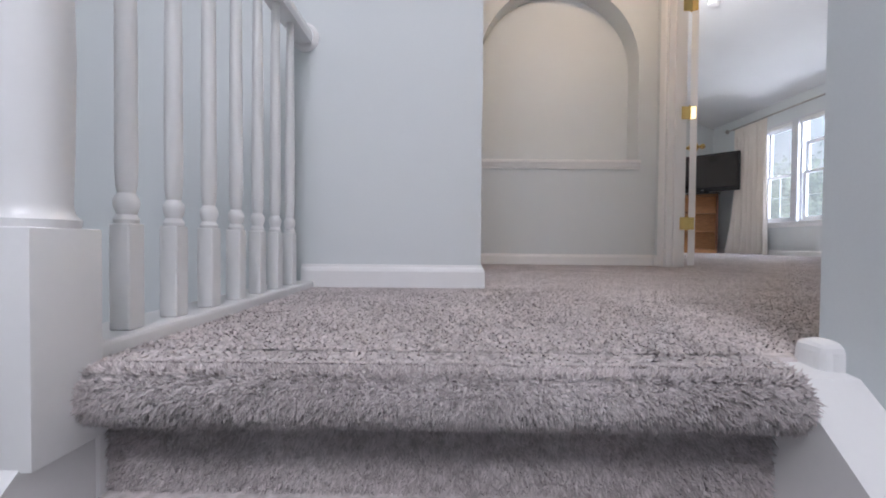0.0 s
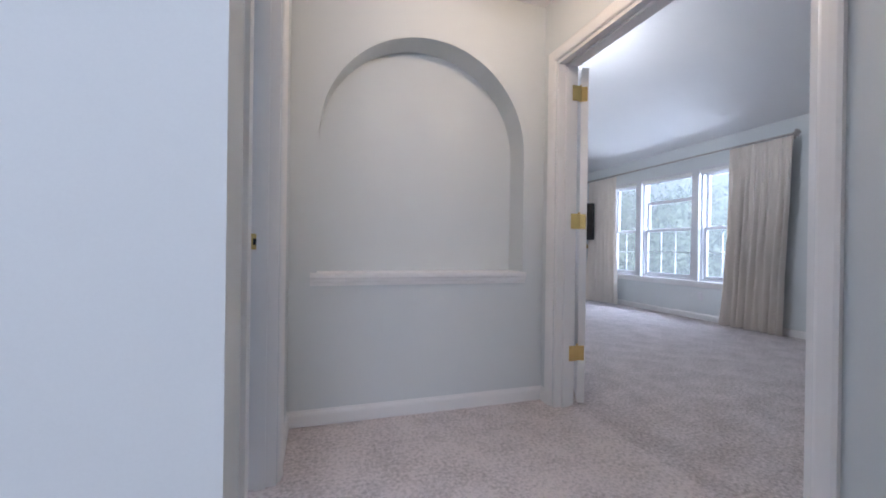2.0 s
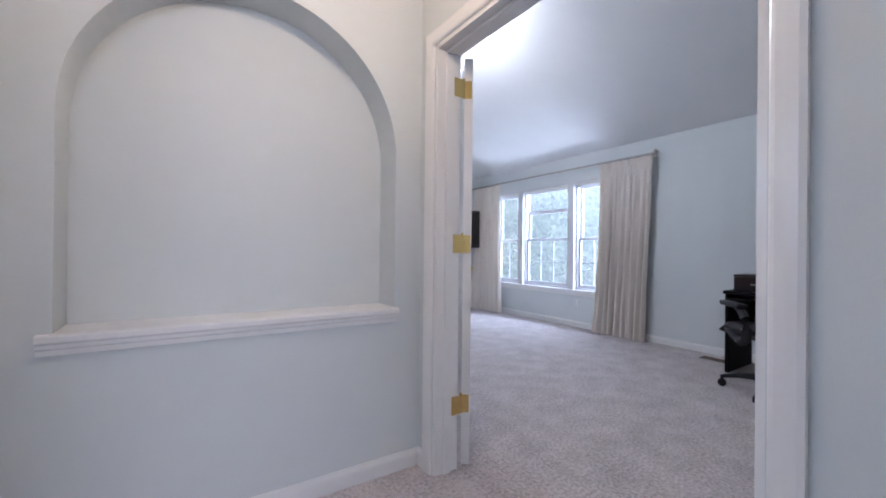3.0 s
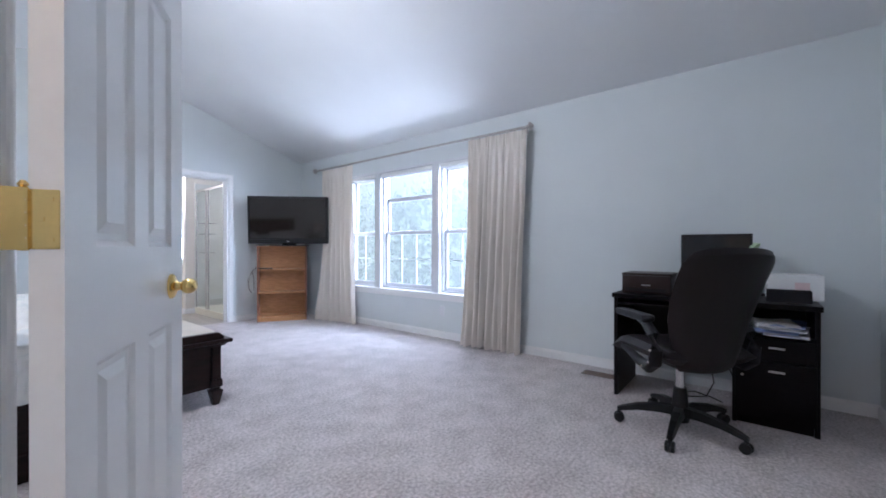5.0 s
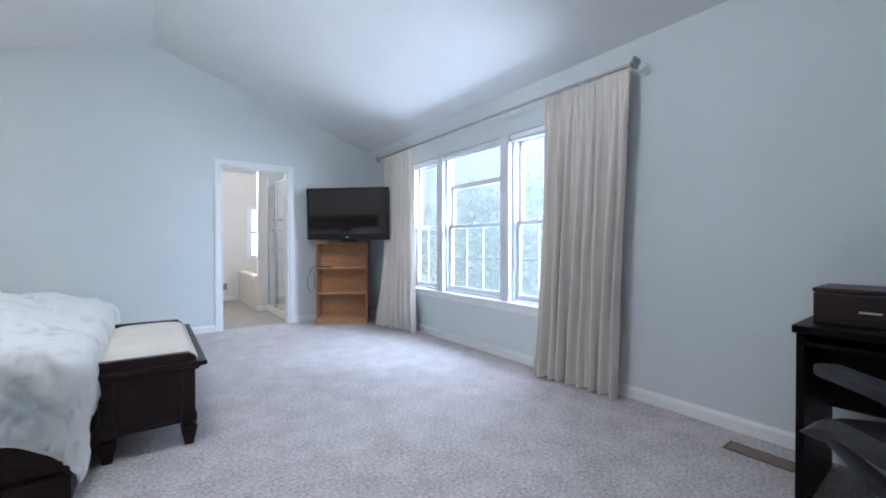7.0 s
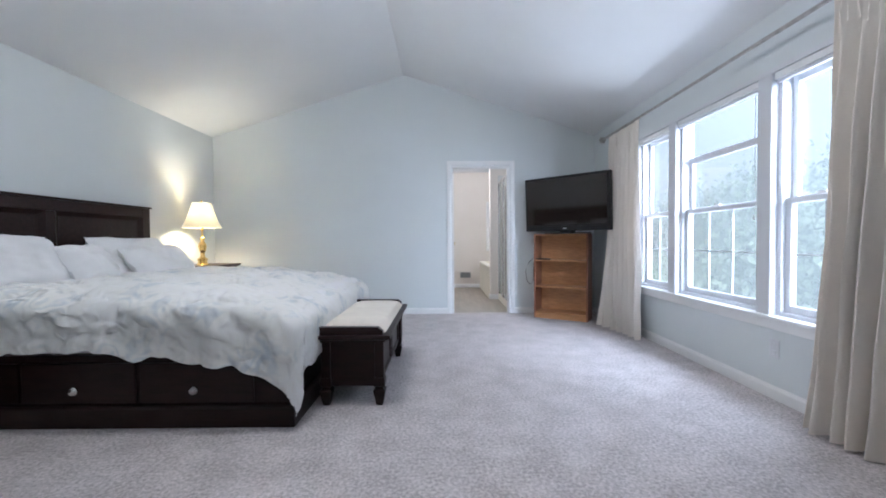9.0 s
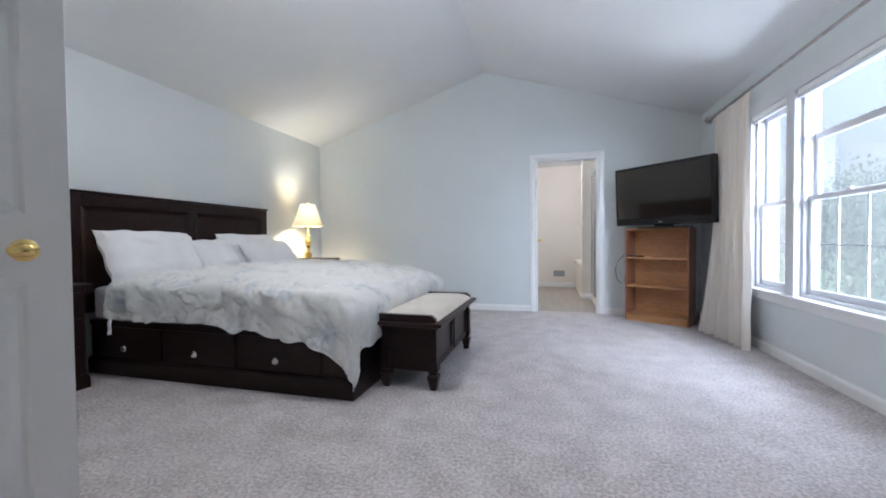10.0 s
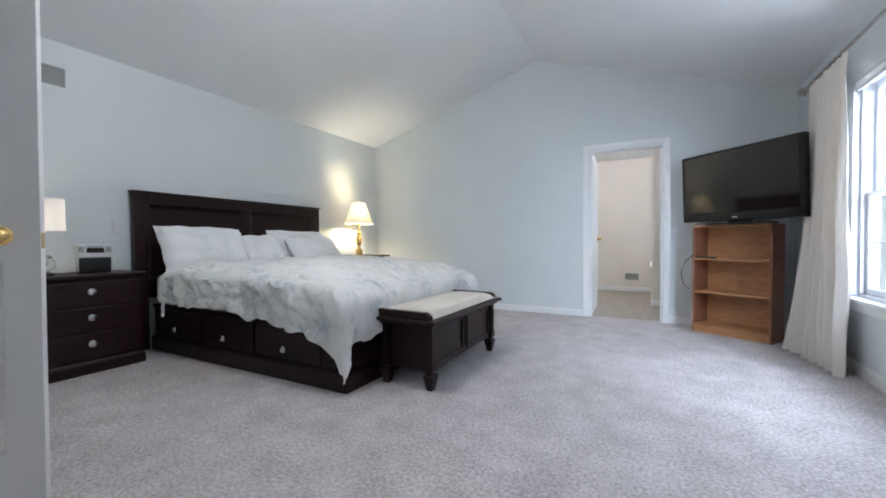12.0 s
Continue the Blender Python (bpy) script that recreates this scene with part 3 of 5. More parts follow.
def door_leaf(name, hinge_at, angle, w, h, label, handle=True, th=0.035):
    """A leaf that hangs at hinge_at and points along angle."""
    d = thing(name, hinge_at[0], hinge_at[1], 0.012, angle, label, "door")
    tagged(d, kind="structure")
    panel_door(d, w, h, th, six_panels(w, h))
    if handle:
        knob(d, w - 0.10, 0, 0.945, -1)
        lever(d, w - 0.10, th, 0.945, 1)
        part("latch_plate", box(w, w + 0.0015, 0.006, th - 0.006, 0.90, 0.957), M["brass"], d, "brass latch plate")
    for z in (0.30, 1.09, 1.855):
        hinge(d, th, z)
    return d


# bedroom double doorway
setting(part("trim_doorway_hall", turned(casing(DY0, DY1, DZ), pose(HX, 0, 0)), M["trim"]), "white moulded casing on the hall side of the doorway", "door casing")
setting(part("trim_doorway_room", turned(casing(-DY1, -DY0, DZ), pose(DX, 0, 0, 0, 0, 180)), M["trim"]), "white moulded casing on the room side of the doorway", "door casing")
setting(part("trim_doorway_jamb", jamb(DY0, DY1, DZ, HX + 0.002, DX - 0.002), M["trim"]), "white painted door jamb with stop", "door jamb")
LEAF = door_leaf("door_1", (1.862, 2.905), 58.0, 0.592, 2.01, "white six-panel door leaf standing open, brass handles", th=0.042)
door_leaf("door_2", (1.84, 1.62), -76, 0.605, 2.01, "white six-panel door leaf folded back against the wall")
hp = thing("door_hinge_plates", 1.792, 2.922, 0.0, 0, "brass hinge plates let into the white jamb", "hinge")
for z in (0.312, 1.102, 1.867):
    part("hinge_plate", box(-0.030, 0.030, -0.004, -0.0005, z - 0.045, z + 0.045), M["brass"], hp)

# side room doorway
setting(part("trim_side_doorway", turned(casing(-SD1, -SD0, 2.04), pose(LX, 0, 0, 0, 0, 180)), M["trim"]), "white moulded casing of the side doorway", "door casing")
setting(part("trim_side_jamb", jamb(SD0, SD1, 2.04, LX - 0.118, LX - 0.002), M["trim"]), "white painted jamb of the side doorway", "door jamb")
sp = thing("strike_plate", LX - 0.085, SD1 - 0.0185, 0.945, 0, "small brass strike plate on the side doorway jamb", "strike plate")
bm = box(-0.018, 0.018, -0.002, 0, -0.03, -0.012)
box(-0.018, 0.018, -0.002, 0, 0.012, 0.03, bm=bm)
box(-0.018, -0.008, -0.002, 0, -0.012, 0.012, bm=bm)
box(0.008, 0.018, -0.002, 0, -0.012, 0.012, bm=bm)
part("plate", bm, M["brass"], sp)
# Black insert carries the shade of the latch hole in its colour.
part("latch_hole_shade", box(-0.008, 0.008, -0.001, 0.0, -0.012, 0.012), M["black_plastic"], sp, "black insert for the shade in the latch hole")
d = thing("door_3", -1.18, 4.575, 0.01, 0, "closed white two-panel door in the side room", "door")
tagged(d, kind="structure")
panel_door(d, 0.72, 2.02, 0.035, [(0.11, 0.61, 0.20, 0.82), (0.11, 0.61, 1.02, 1.88)])
for z in (0.25, 1.0, 1.8):
    part("hinge", box(0.722, 0.732, -0.006, 0.004, z - 0.045, z + 0.045), M["chrome"], d, "steel hinge")
setting(part("trim_side_room_door", turned(casing(0.45, 1.19, 2.04), pose(0, 4.62, 0, 0, 0, 90)), M["trim"]), "white casing round the closed door", "door casing")

# bathroom doorway
setting(part("trim_bath_doorway", turned(casing(-4.20, -3.40, 2.03), pose(0, YN, 0, 0, 0, 90)), M["trim"]), "white moulded casing of the bathroom doorway", "door casing")
setting(part("trim_bath_jamb", turned(jamb(-4.20, -3.40, 2.03, 0.002, 0.118), pose(0, YN, 0, 0, 0, 90)), M["trim"]), "white painted jamb of the bathroom doorway", "door jamb")
door_leaf("door_4", (3.43, YN + 0.125), 92, 0.74, 2.0, "white six-panel bathroom door standing open")

# ---- window ----
def window_unit(name, y0, y1, z0, z1, lower_top, upper_top, cols):
    """A double-hung unit in the wall: frame, two sashes with glazing bars, panes."""
    w = thing(name, 0, 0, 0, 0, "white vinyl double-hung window with glazing bars", "window", "triple window")
    tagged(w, kind="structure")
    bm = box(5.40, 5.50, y0, y0 + 0.03, z0, z1)
    box(5.40, 5.50, y1 - 0.03, y1, z0, z1, bm=bm)
    box(5.40, 5.50, y0 + 0.03, y1 - 0.03, z1 - 0.03, z1, bm=bm)
    box(5.40, 5.50, y0 + 0.03, y1 - 0.03, z0, z0 + 0.025, bm=bm)
    part("window_frame", bm, M["vinyl_frame"], w)
    for nm, x, za, zb in (("lower_sash", 5.425, z0 + 0.025, lower_top), ("upper_sash", 5.462, lower_top - 0.035, upper_top)):
        a, b = y0 + 0.03, y1 - 0.03
        bm = box(x, x + 0.03, a, a + 0.04, za, zb, 0.003, seg=1)
        box(x, x + 0.03, b - 0.04, b, za, zb, 0.003, bm, 1)
        box(x, x + 0.03, a + 0.04, b - 0.04, za, za + 0.045, 0.003, bm, 1)
        box(x, x + 0.03, a + 0.04, b - 0.04, zb - (0.035 if nm == "lower_sash" else 0.05), zb, 0.003, bm, 1)
        s = part(nm, bm, M["vinyl_frame"], w)
        ga, gb, gz0, gz1 = a + 0.04, b - 0.04, za + 0.045, zb - 0.035
        for i in range(1, cols if nm == "lower_sash" else 1):
            c = ga + (gb - ga) * i / cols
            part("glazing_bar", box(x + 0.009, x + 0.021, c - 0.0045, c + 0.0045, gz0, gz1), M["vinyl_frame"], s)
        c = (gz0 + gz1) / 2
        if nm == "lower_sash":
            part("glazing_bar", box(x + 0.0095, x + 0.0205, ga, gb, c - 0.0045, c + 0.0045), M["vinyl_frame"], s)
        pane = part("pane", box(x + 0.0135, x + 0.0165, ga, gb, gz0, gz1), M["glass"], s, "clear glass pane")
        pane.visible_shadow = False
    sc = part("haze_screen", box(5.4985, 5.4995, y0 + 0.03, y1 - 0.03, z0 + 0.025, z1 - 0.03), M["mesh"], w, "fine insect screen added to haze the view")
    lock = box(5.405, 5.425, (y0 + y1) / 2 - 0.03, (y0 + y1) / 2 + 0.03, lower_top - 0.002, lower_top + 0.014, 0.003)
    part("sash_lock", lock, M["white_plastic"], w)
    return w


window_unit("window_1", 6.17, 6.74, 0.525, 2.06, 1.27, 2.03, 2)
window_unit("window_2", 5.15, 6.06, 0.525, 2.06, 1.27, 1.72, 3)
window_unit("window_3", 4.48, 5.04, 0.525, 2.06, 1.27, 2.03, 2)
bm = box(5.36, 5.50, 5.04, 5.15, 0.525, 2.06)
box(5.36, 5.50, 6.06, 6.17, 0.525, 2.06, bm=bm)
box(5.352, 5.36, 5.04, 5.15, 0.525, 2.06, 0.003, bm, 1)
box(5.352, 5.36, 6.06, 6.17, 0.525, 2.06, 0.003, bm, 1)
box(5.36, 5.50, W0, 4.48, WZ0, 2.06, bm=bm)
box(5.36, 5.50, 6.74, W1, WZ0, 2.06, bm=bm)
box(5.36, 5.50, W0, W1, 2.06, WZ1, bm=bm)
setting(part("trim_window", bm, M["vinyl_frame"]), "white mullions and reveal of the triple window", "window trim")
bm = box(5.325, 5.42, W0 - 0.05, W1 + 0.05, 0.50, 0.525, 0.006)
box(5.346, 5.36, W0 - 0.03, W1 + 0.03, 0.44, 0.498, 0.004, bm)
setting(part("window_sill", bm, M["trim"]), "white painted window sill with an apron", "window sill")
for a, b in ((4.485, 5.035), (5.155, 6.055), (6.175, 6.735)):
    bl = thing("roller_blind", 5.378, (a + b) / 2, 2.0, 0, "white blind rolled up at the window head", "blind", "rolled blinds")
    part("blind_roll", box(-0.014, 0.020, a - (a + b) / 2, b - (a + b) / 2, 0.012, 0.056, 0.006), M["white_plastic"], bl)
    part("bottom_rail", box(-0.010, 0.014, a - (a + b) / 2 + 0.01, b - (a + b) / 2 - 0.01, -0.012, 0.006, 0.004), M["vinyl_frame"], bl)
cord = thing("blind_cord", 5.372, 5.19, 1.98, 0, "thin white blind cord with a small tassel", "cord")
part("string", tube([(0, 0, 0), (0, 0.004, -0.3), (0.002, 0.0, -0.62), (0, -0.012, -0.72), (0.002, 0.008, -0.8)], 0.002, 6), M["white_plastic"], cord)
part("tassel", lathe([(0.002, -0.80), (0.006, -0.815), (0.007, -0.84), (0.0, -0.845)], 8), M["white_plastic"], cord)

# bathroom window
w = thing("window_4", 4.28, 10.9, 0.85, 0, "small white bathroom window with a lowered white blind", "window")
tagged(w, kind="structure")
bm = box(-0.07, 0.0, -0.016, 0.0, -0.07, 0.97, 0.003)
box(0.67, 0.74, -0.016, 0.0, -0.07, 0.97, 0.003, bm)
box(0.0, 0.67, -0.016, 0.0, 0.90, 0.97, 0.003, bm)
box(0.0, 0.67, -0.03, 0.0, -0.07, 0.0, 0.003, bm)
box(0.0, 0.03, 0.02, 0.09, 0.0, 0.9, bm=bm)
box(0.64, 0.67, 0.02, 0.09, 0.0, 0.9, bm=bm)
box(0.03, 0.64, 0.02, 0.09, 0.42, 0.47, bm=bm)
part("window_frame", bm, M["trim"], w)
for i in range(14):
    z = 0.50 + i * 0.028
    part("blind_slat", turned(box(-0.3, 0.3, -0.012, 0.012, -0.001, 0.001), pose(0.335, 0.035, z, 35)), M["white_plastic"], w)
p = part("pane", box(0.03, 0.64, 0.06, 0.064, 0.0, 0.9), M["glass"], w, "clear glass pane")
p.visible_shadow = False

# ---- stairs and banister ----
RISE, RUN, NOSE = 0.19, 0.205, 0.60


def tread(i):
    y1, z = NOSE - i * RUN, -i * RISE
    prof = [(y1 + 0.05, z), (y1 - 0.025, z), (y1 - 0.048, z - 0.012), (y1 - 0.056, z - 0.035), (y1 - 0.048, z - 0.058), (y1 - 0.028, z - 0.070), (y1 + 0.004, z - 0.072), (y1 + 0.006, z - RISE), (y1 + 0.05, z - RISE)]
    return prof


for i in range(9):
    prof = tread(i)
    bm = prism([(a + 0.02, b) for a, b in prof], "x", -0.385, 0.546)
    if i:
        box(-0.385, 0.545, NOSE - i * RUN + 0.07, NOSE - (i - 1) * RUN + 0.06, -i * RISE - 0.1, -i * RISE, bm=bm)
    else:
        box(-0.42, 0.545, NOSE + 0.07, 0.66, -0.2, 0.0, bm=bm)
    ob = part("stair_step", bm, M["carpet"], None, smooth=False)
    setting(ob, "carpeted stair step with a rounded nosing", "stair step")
    ob["group"] = "stair flight"


def skirt(x0, x1):
    s = RISE / RUN
    ya, yb = -2.3, 0.56
    poly = [(ya, (ya - NOSE) * s - 0.012), (0.60, -0.012), (0.655, -0.006), (0.655, -0.25), (yb, -0.45), (ya, (ya - NOSE) * s - 0.45)]
    return prism(poly, "x", x0, x1)


setting(part("trim_stair_skirt", skirt(-0.45, -0.387), M["trim"]), "white skirting board down the open side of the stairs", "stair skirt")
setting(part("trim_stair_skirt_wall", skirt(0.547, 0.639), M["trim"]), "white skirting board along the stair wall", "stair skirt")
setting(part("trim_stair_wall_end", box(0.608, 0.66, 0.62, 0.675, -0.05, 0.030, 0.022, seg=5), M["trim"]), "rounded white baseboard end at the stair wall", "baseboard")
setting(part("trim_landing_kerb", box(-0.50, -0.385, 0.605, 1.488, -0.35, 0.022, 0.006), M["trim"]), "white painted kerb under the banister", "trim")
setting(part("wall_under_banister", box(-0.52, -0.452, -2.4, 1.49, -2.2, -0.36), M["wall"]), "plain pale wall below the banister", "wall")

ban = thing("banister", -0.42, 0.0, 0.0, 0, "white painted banister with turned balusters and newel post", "banister")


def baluster(y, s=0.0165):
    bm = box(-s, s, y - s, y + s, 0.022, 0.19, 0.002, seg=1)
    lathe([(0.016, 0.190), (0.0175, 0.196), (0.013, 0.204), (0.0165, 0.214), (0.0180, 0.222), (0.0165, 0.230), (0.0115, 0.238), (0.014, 0.250), (0.0155, 0.29), (0.0145, 0.55), (0.011, 0.865)], 16, 0, y, bm)
    return part("baluster", bm, M["trim"], ban, "", True)


for i in range(7):
    baluster(1.352 - i * 0.1085)
bm = box(-0.047, 0.047, 0.51, 0.604, -0.10, 0.178, 0.004)
lathe([(0.046, 0.178), (0.047, 0.188), (0.040, 0.196), (0.038, 0.21), (0.040, 0.26), (0.042, 0.40), (0.038, 0.62), (0.034, 0.78), (0.040, 0.80), (0.034, 0.82)], 28, 0, 0.557, bm)
box(-0.044, 0.044, 0.513, 0.601, 0.82, 1.0, 0.006, bm)
lathe([(0.03, 1.0), (0.05, 1.012), (0.03, 1.03), (0.052, 1.07), (0.04, 1.11), (0.0, 1.125)], 24, 0, 0.557, bm)
nw = part("newel_post", bm, M["trim"], ban, "thick turned newel post", True)
rail = [(-0.032, 0.880), (-0.028, 0.862), (0.028, 0.862), (0.032, 0.880), (0.030, 0.900), (0.020, 0.915), (-0.020, 0.915), (-0.030, 0.900)]
part("handrail", prism([(a, b) for a, b in rail], "y", 0.60, 1.472), M["trim"], ban, "white rounded handrail")
part("rosette", turned(lathe([(0.050, 0), (0.050, 0.008), (0.04, 0.016), (0.0, 0.016)], 28), pose(0, 1.489, 0.888, 90)), M["trim"], ban, "round wall rosette", True)

# light switch
sw = thing("light_switch", -0.185, 1.49, 1.105, 0, "white double toggle switch plate on the pale blue wall", "light switch")
part("plate", box(-0.058, 0.058, -0.006, 0.0, -0.058, 0.058, 0.004), M["white_plastic"], sw)
for x in (-0.024, 0.024):
    part("toggle", turned(box(-0.004, 0.004, -0.016, -0.005, -0.009, 0.006, 0.002), pose(x, 0, 0, 15)), M["white_plastic"], sw)
    for z in (-0.03, 0.03):
        part("screw", box(x - 0.003, x + 0.003, -0.0075, -0.0055, z - 0.003, z + 0.003), M["chrome"], sw)

# niche sill
bm = moulding([(NC - NR - 0.035, NY), (NC + NR + 0.012, NY)], [(0, 0.725), (0.012, 0.725), (0.014, 0.742), (0.020, 0.748), (0.022, 0.760), (0.030, 0.768), (0.030, 0.786), (0.024, 0.792), (0, 0.792)])
box(NC - NR, NC + NR, NY, NY + ND, 0.77, 0.792, bm=bm)
setting(part("niche_sill", bm, M["trim"]), "white moulded sill of the arched recess", "sill")

# hall lamp above the landing
hl = thing("ceiling_lamp", 1.10, 2.28, HALL, 0, "flush hall ceiling lamp with a frosted bowl", "ceiling lamp")
part("lamp_plate", lathe([(0.13, -0.0), (0.13, -0.02), (0.11, -0.03), (0.0, -0.03)], 28), M["brass"], hl, "brass ceiling plate", True)
part("glass_bowl", lathe([(0.15, -0.04), (0.14, -0.08), (0.10, -0.115), (0.04, -0.135), (0.0, -0.137)], 28), M["shade_white"], hl, "frosted glass bowl", True)
bulb("hall_lamp_light", (1.10, 2.28, HALL - 0.17), 1.35, (1.0, 0.70, 0.42), 0.05)


# ---- curtains ----
def curtain_cloth(y0, y1, z0, z1, x, folds, gather, flare, seed):
    """A hanging curtain with pinch pleats at the head and soft folds below; y0..y1 at the hem."""
    rnd = random.Random(seed)
    ph = [rnd.uniform(-0.8, 0.8) for _ in range(folds + 2)]
    amp = [rnd.uniform(0.75, 1.25) for _ in range(folds + 2)]
    nu, nv = folds * 14, 46
    bm = bmesh.new()
    top0, top1 = gather
    grid = []
    for j in range(nv + 1):
        v = j / nv
        z = z1 + (z0 - z1) * v
        row = []
        for i in range(nu + 1):
            u = i / nu
            k = min(int(u * folds), folds - 1)
            a = (0.016 + 0.030 * min(1, v * 1.6)) * amp[k] * (1 + 0.25 * math.sin(3 * v + ph[k]))
            yt, yb = top0 + (top1 - top0) * u, y0 + (y1 - y0) * u
            e = v ** 1.2
            y = yt + (yb - yt) * e + 0.010 * math.sin(4 * v + ph[k] * 3)
            s = math.sin(2 * math.pi * (u * folds) + ph[k] * 0.5 * v)
            head = max(0, 1 - v / 0.10)
            s = (1 - 0.75 * head) * s + 0.55 * head * math.sin(2 * math.pi * 4 * u * folds + ph[k])
            y += 0.006 * head * math.sin(2 * math.pi * u * folds)
            xx = x - a * s - flare * (0.15 + 0.85 * u * u) * max(0, v - 0.3) ** 2 - 0.018 * noise.noise(Vector((u * 7, v * 5, seed)))
            zz = z - (0.014 * noise.noise(Vector((u * 9, 0.3, seed))) if v > 0.9 else 0)
            row.append(bm.verts.new((xx, y, max(zz, 0.004))))
        grid.append(row)
    for a, b in zip(grid, grid[1:]):
        for i in range(nu):
            bm.faces.new((a[i], a[i + 1], b[i + 1], b[i]))
    thicken(bm, 0.003)
    return bm


for seed, (lab, hem, head, folds, flare) in enumerate((("ivory pleated curtain drawn aside by the television", (6.42, 7.20), (6.52, 7.24), 7, 0.34), ("ivory pleated curtain drawn aside by the desk", (3.92, 4.60), (3.86, 4.53), 8, 0.15))):
    c = thing("curtain", 0, 0, 0, 0, lab, "curtain", "window curtains")
    part("cloth", curtain_cloth(hem[0], hem[1], 0.012, 2.216, 5.25, folds, head, flare, seed + 3), M["curtain"], c, "", True)
    n = folds
    for i in range(n):
        y = head[0] + (head[1] - head[0]) * (i + 0.5) / n
        bm = turned(lathe([(0.016, -0.002), (0.018, 0.0), (0.016, 0.002), (0.0145, 0.0), (0.016, -0.002)], 16), pose(5.25, y, 2.231, 90))
        part("curtain_ring", bm, M["pewter"], c, "dark metal ring")
rod = thing("curtain_rod", 5.25, 5.6, 2.235, 0, "dark pewter curtain rod with flower-shaped finials", "curtain rod")
part("pole", tube([(0, -1.75, 0), (0, 1.78, 0)], 0.0125, 12), M["pewter"], rod, "", True)
for s, e in ((-1, -1.75), (1, 1.78)):
    bm = turned(lathe([(0.014, 0), (0.020, 0.006), (0.012, 0.014), (0.026, 0.026), (0.030, 0.04), (0.014, 0.055), (0.018, 0.062), (0.0, 0.07)], 14), pose(0, e, 0, -90 * s))
    for k in range(6):
        a = 2 * math.pi * k / 6
        bmesh.ops.create_uvsphere(bm, u_segments=8, v_segments=6, radius=0.014, matrix=Matrix.Translation((0.03 * math.cos(a), e + s * 0.035, 0.03 * math.sin(a))))
    part("finial", bm, M["pewter"], rod, "flower-shaped finial", True)
for y in (-1.70, 1.72):
    bm = box(0.0, 0.108, y - 0.006, y + 0.006, -0.006, 0.006)
    box(0.100, 0.109, y - 0.015, y + 0.015, -0.035, 0.035, 0.003, bm)
    part("bracket", bm, M["pewter"], rod, "wall bracket")

# ---- bed ----
def bed():
    b = thing("bed", 0, 0, 0, 0, "espresso-stained wooden storage bed with panelled headboard and side drawers", "bed")
    E = M["espresso"]
    h = part("headboard", box(0.155, 0.225, 4.66, 6.55, 1.27, 1.36, 0.004), E, b)
    part("headboard_post", box(0.155, 0.225, 4.56, 4.66, 0, 1.36, 0.006), E, h)
    part("headboard_post", box(0.155, 0.225, 6.55, 6.65, 0, 1.36, 0.006), E, h)
    part("headboard_rail", box(0.155, 0.225, 4.66, 6.55, 0.45, 0.60, 0.004), E, h)
    part("headboard_crown", box(0.150, 0.238, 4.545, 6.665, 1.36, 1.378, 0.006), E, h)
    part("headboard_stile", box(0.155, 0.222, 5.57, 5.65, 0.60, 1.27, 0.003), E, h)
    for a, c in ((4.66, 5.57), (5.65, 6.55)):
        p = bmesh.new()
        loops = []
        for inset, x in ((0, 0.222), (0.035, 0.198), (0.05, 0.196), (0.05, 0.196)):
            loops.append([p.verts.new((x, y, z)) for y, z in ((a + inset, 0.60 + inset), (c - inset, 0.60 + inset), (c - inset, 1.27 - inset), (a + inset, 1.27 - inset))])
        for q, r in zip(loops[:3], loops[1:3]):
            for i in range(4):
                p.faces.new((q[i], q[(i + 1) % 4], r[(i + 1) % 4], r[i]))
        p.faces.new(loops[2])
        for v in loops[3]:
            p.verts.remove(v)
        part("headboard_panel", p, E, h)
    part("bed_base", box(0.23, 2.42, 4.70, 6.52, 0.12, 0.40, 0.006), E, b)
    pl = moulding([(0.23, 4.70), (2.42, 4.70), (2.42, 6.52), (0.23, 6.52)], [(0, 0), (0.028, 0), (0.028, 0.105), (0.020, 0.118), (0.008, 0.122), (0, 0.13)])
    part("plinth", pl, E, b)
    part("side_rail", box(0.23, 2.43, 4.688, 4.70, 0.365, 0.40, 0.003), E, b)
    for y0 in (0.31, 0.95, 1.60):
        d = part("drawer", box(y0, y0 + 0.62, 4.684, 4.70, 0.135, 0.355, 0.004), E, b)
        k = turned(lathe([(0.008, 0), (0.008, 0.014), (0.020, 0.022), (0.024, 0.032), (0.018, 0.041), (0.0, 0.045)], 16), pose(y0 + 0.31, 4.684, 0.212, 90))
        part("drawer_knob", k, M["chrome"], d, "round nickel knob", True)
    part("end_panel", box(2.24, 2.425, 4.686, 4.70, 0.135, 0.355, 0.003), E, b)
    return b


bed()
mat_ob = thing("mattress", 1.33, 5.61, 0.40, 0, "white mattress on the storage bed", "mattress")
part("mattress_body", box(-1.07, 1.08, -0.92, 0.92, 0, 0.25, 0.05, seg=3), M["pillow"], mat_ob)


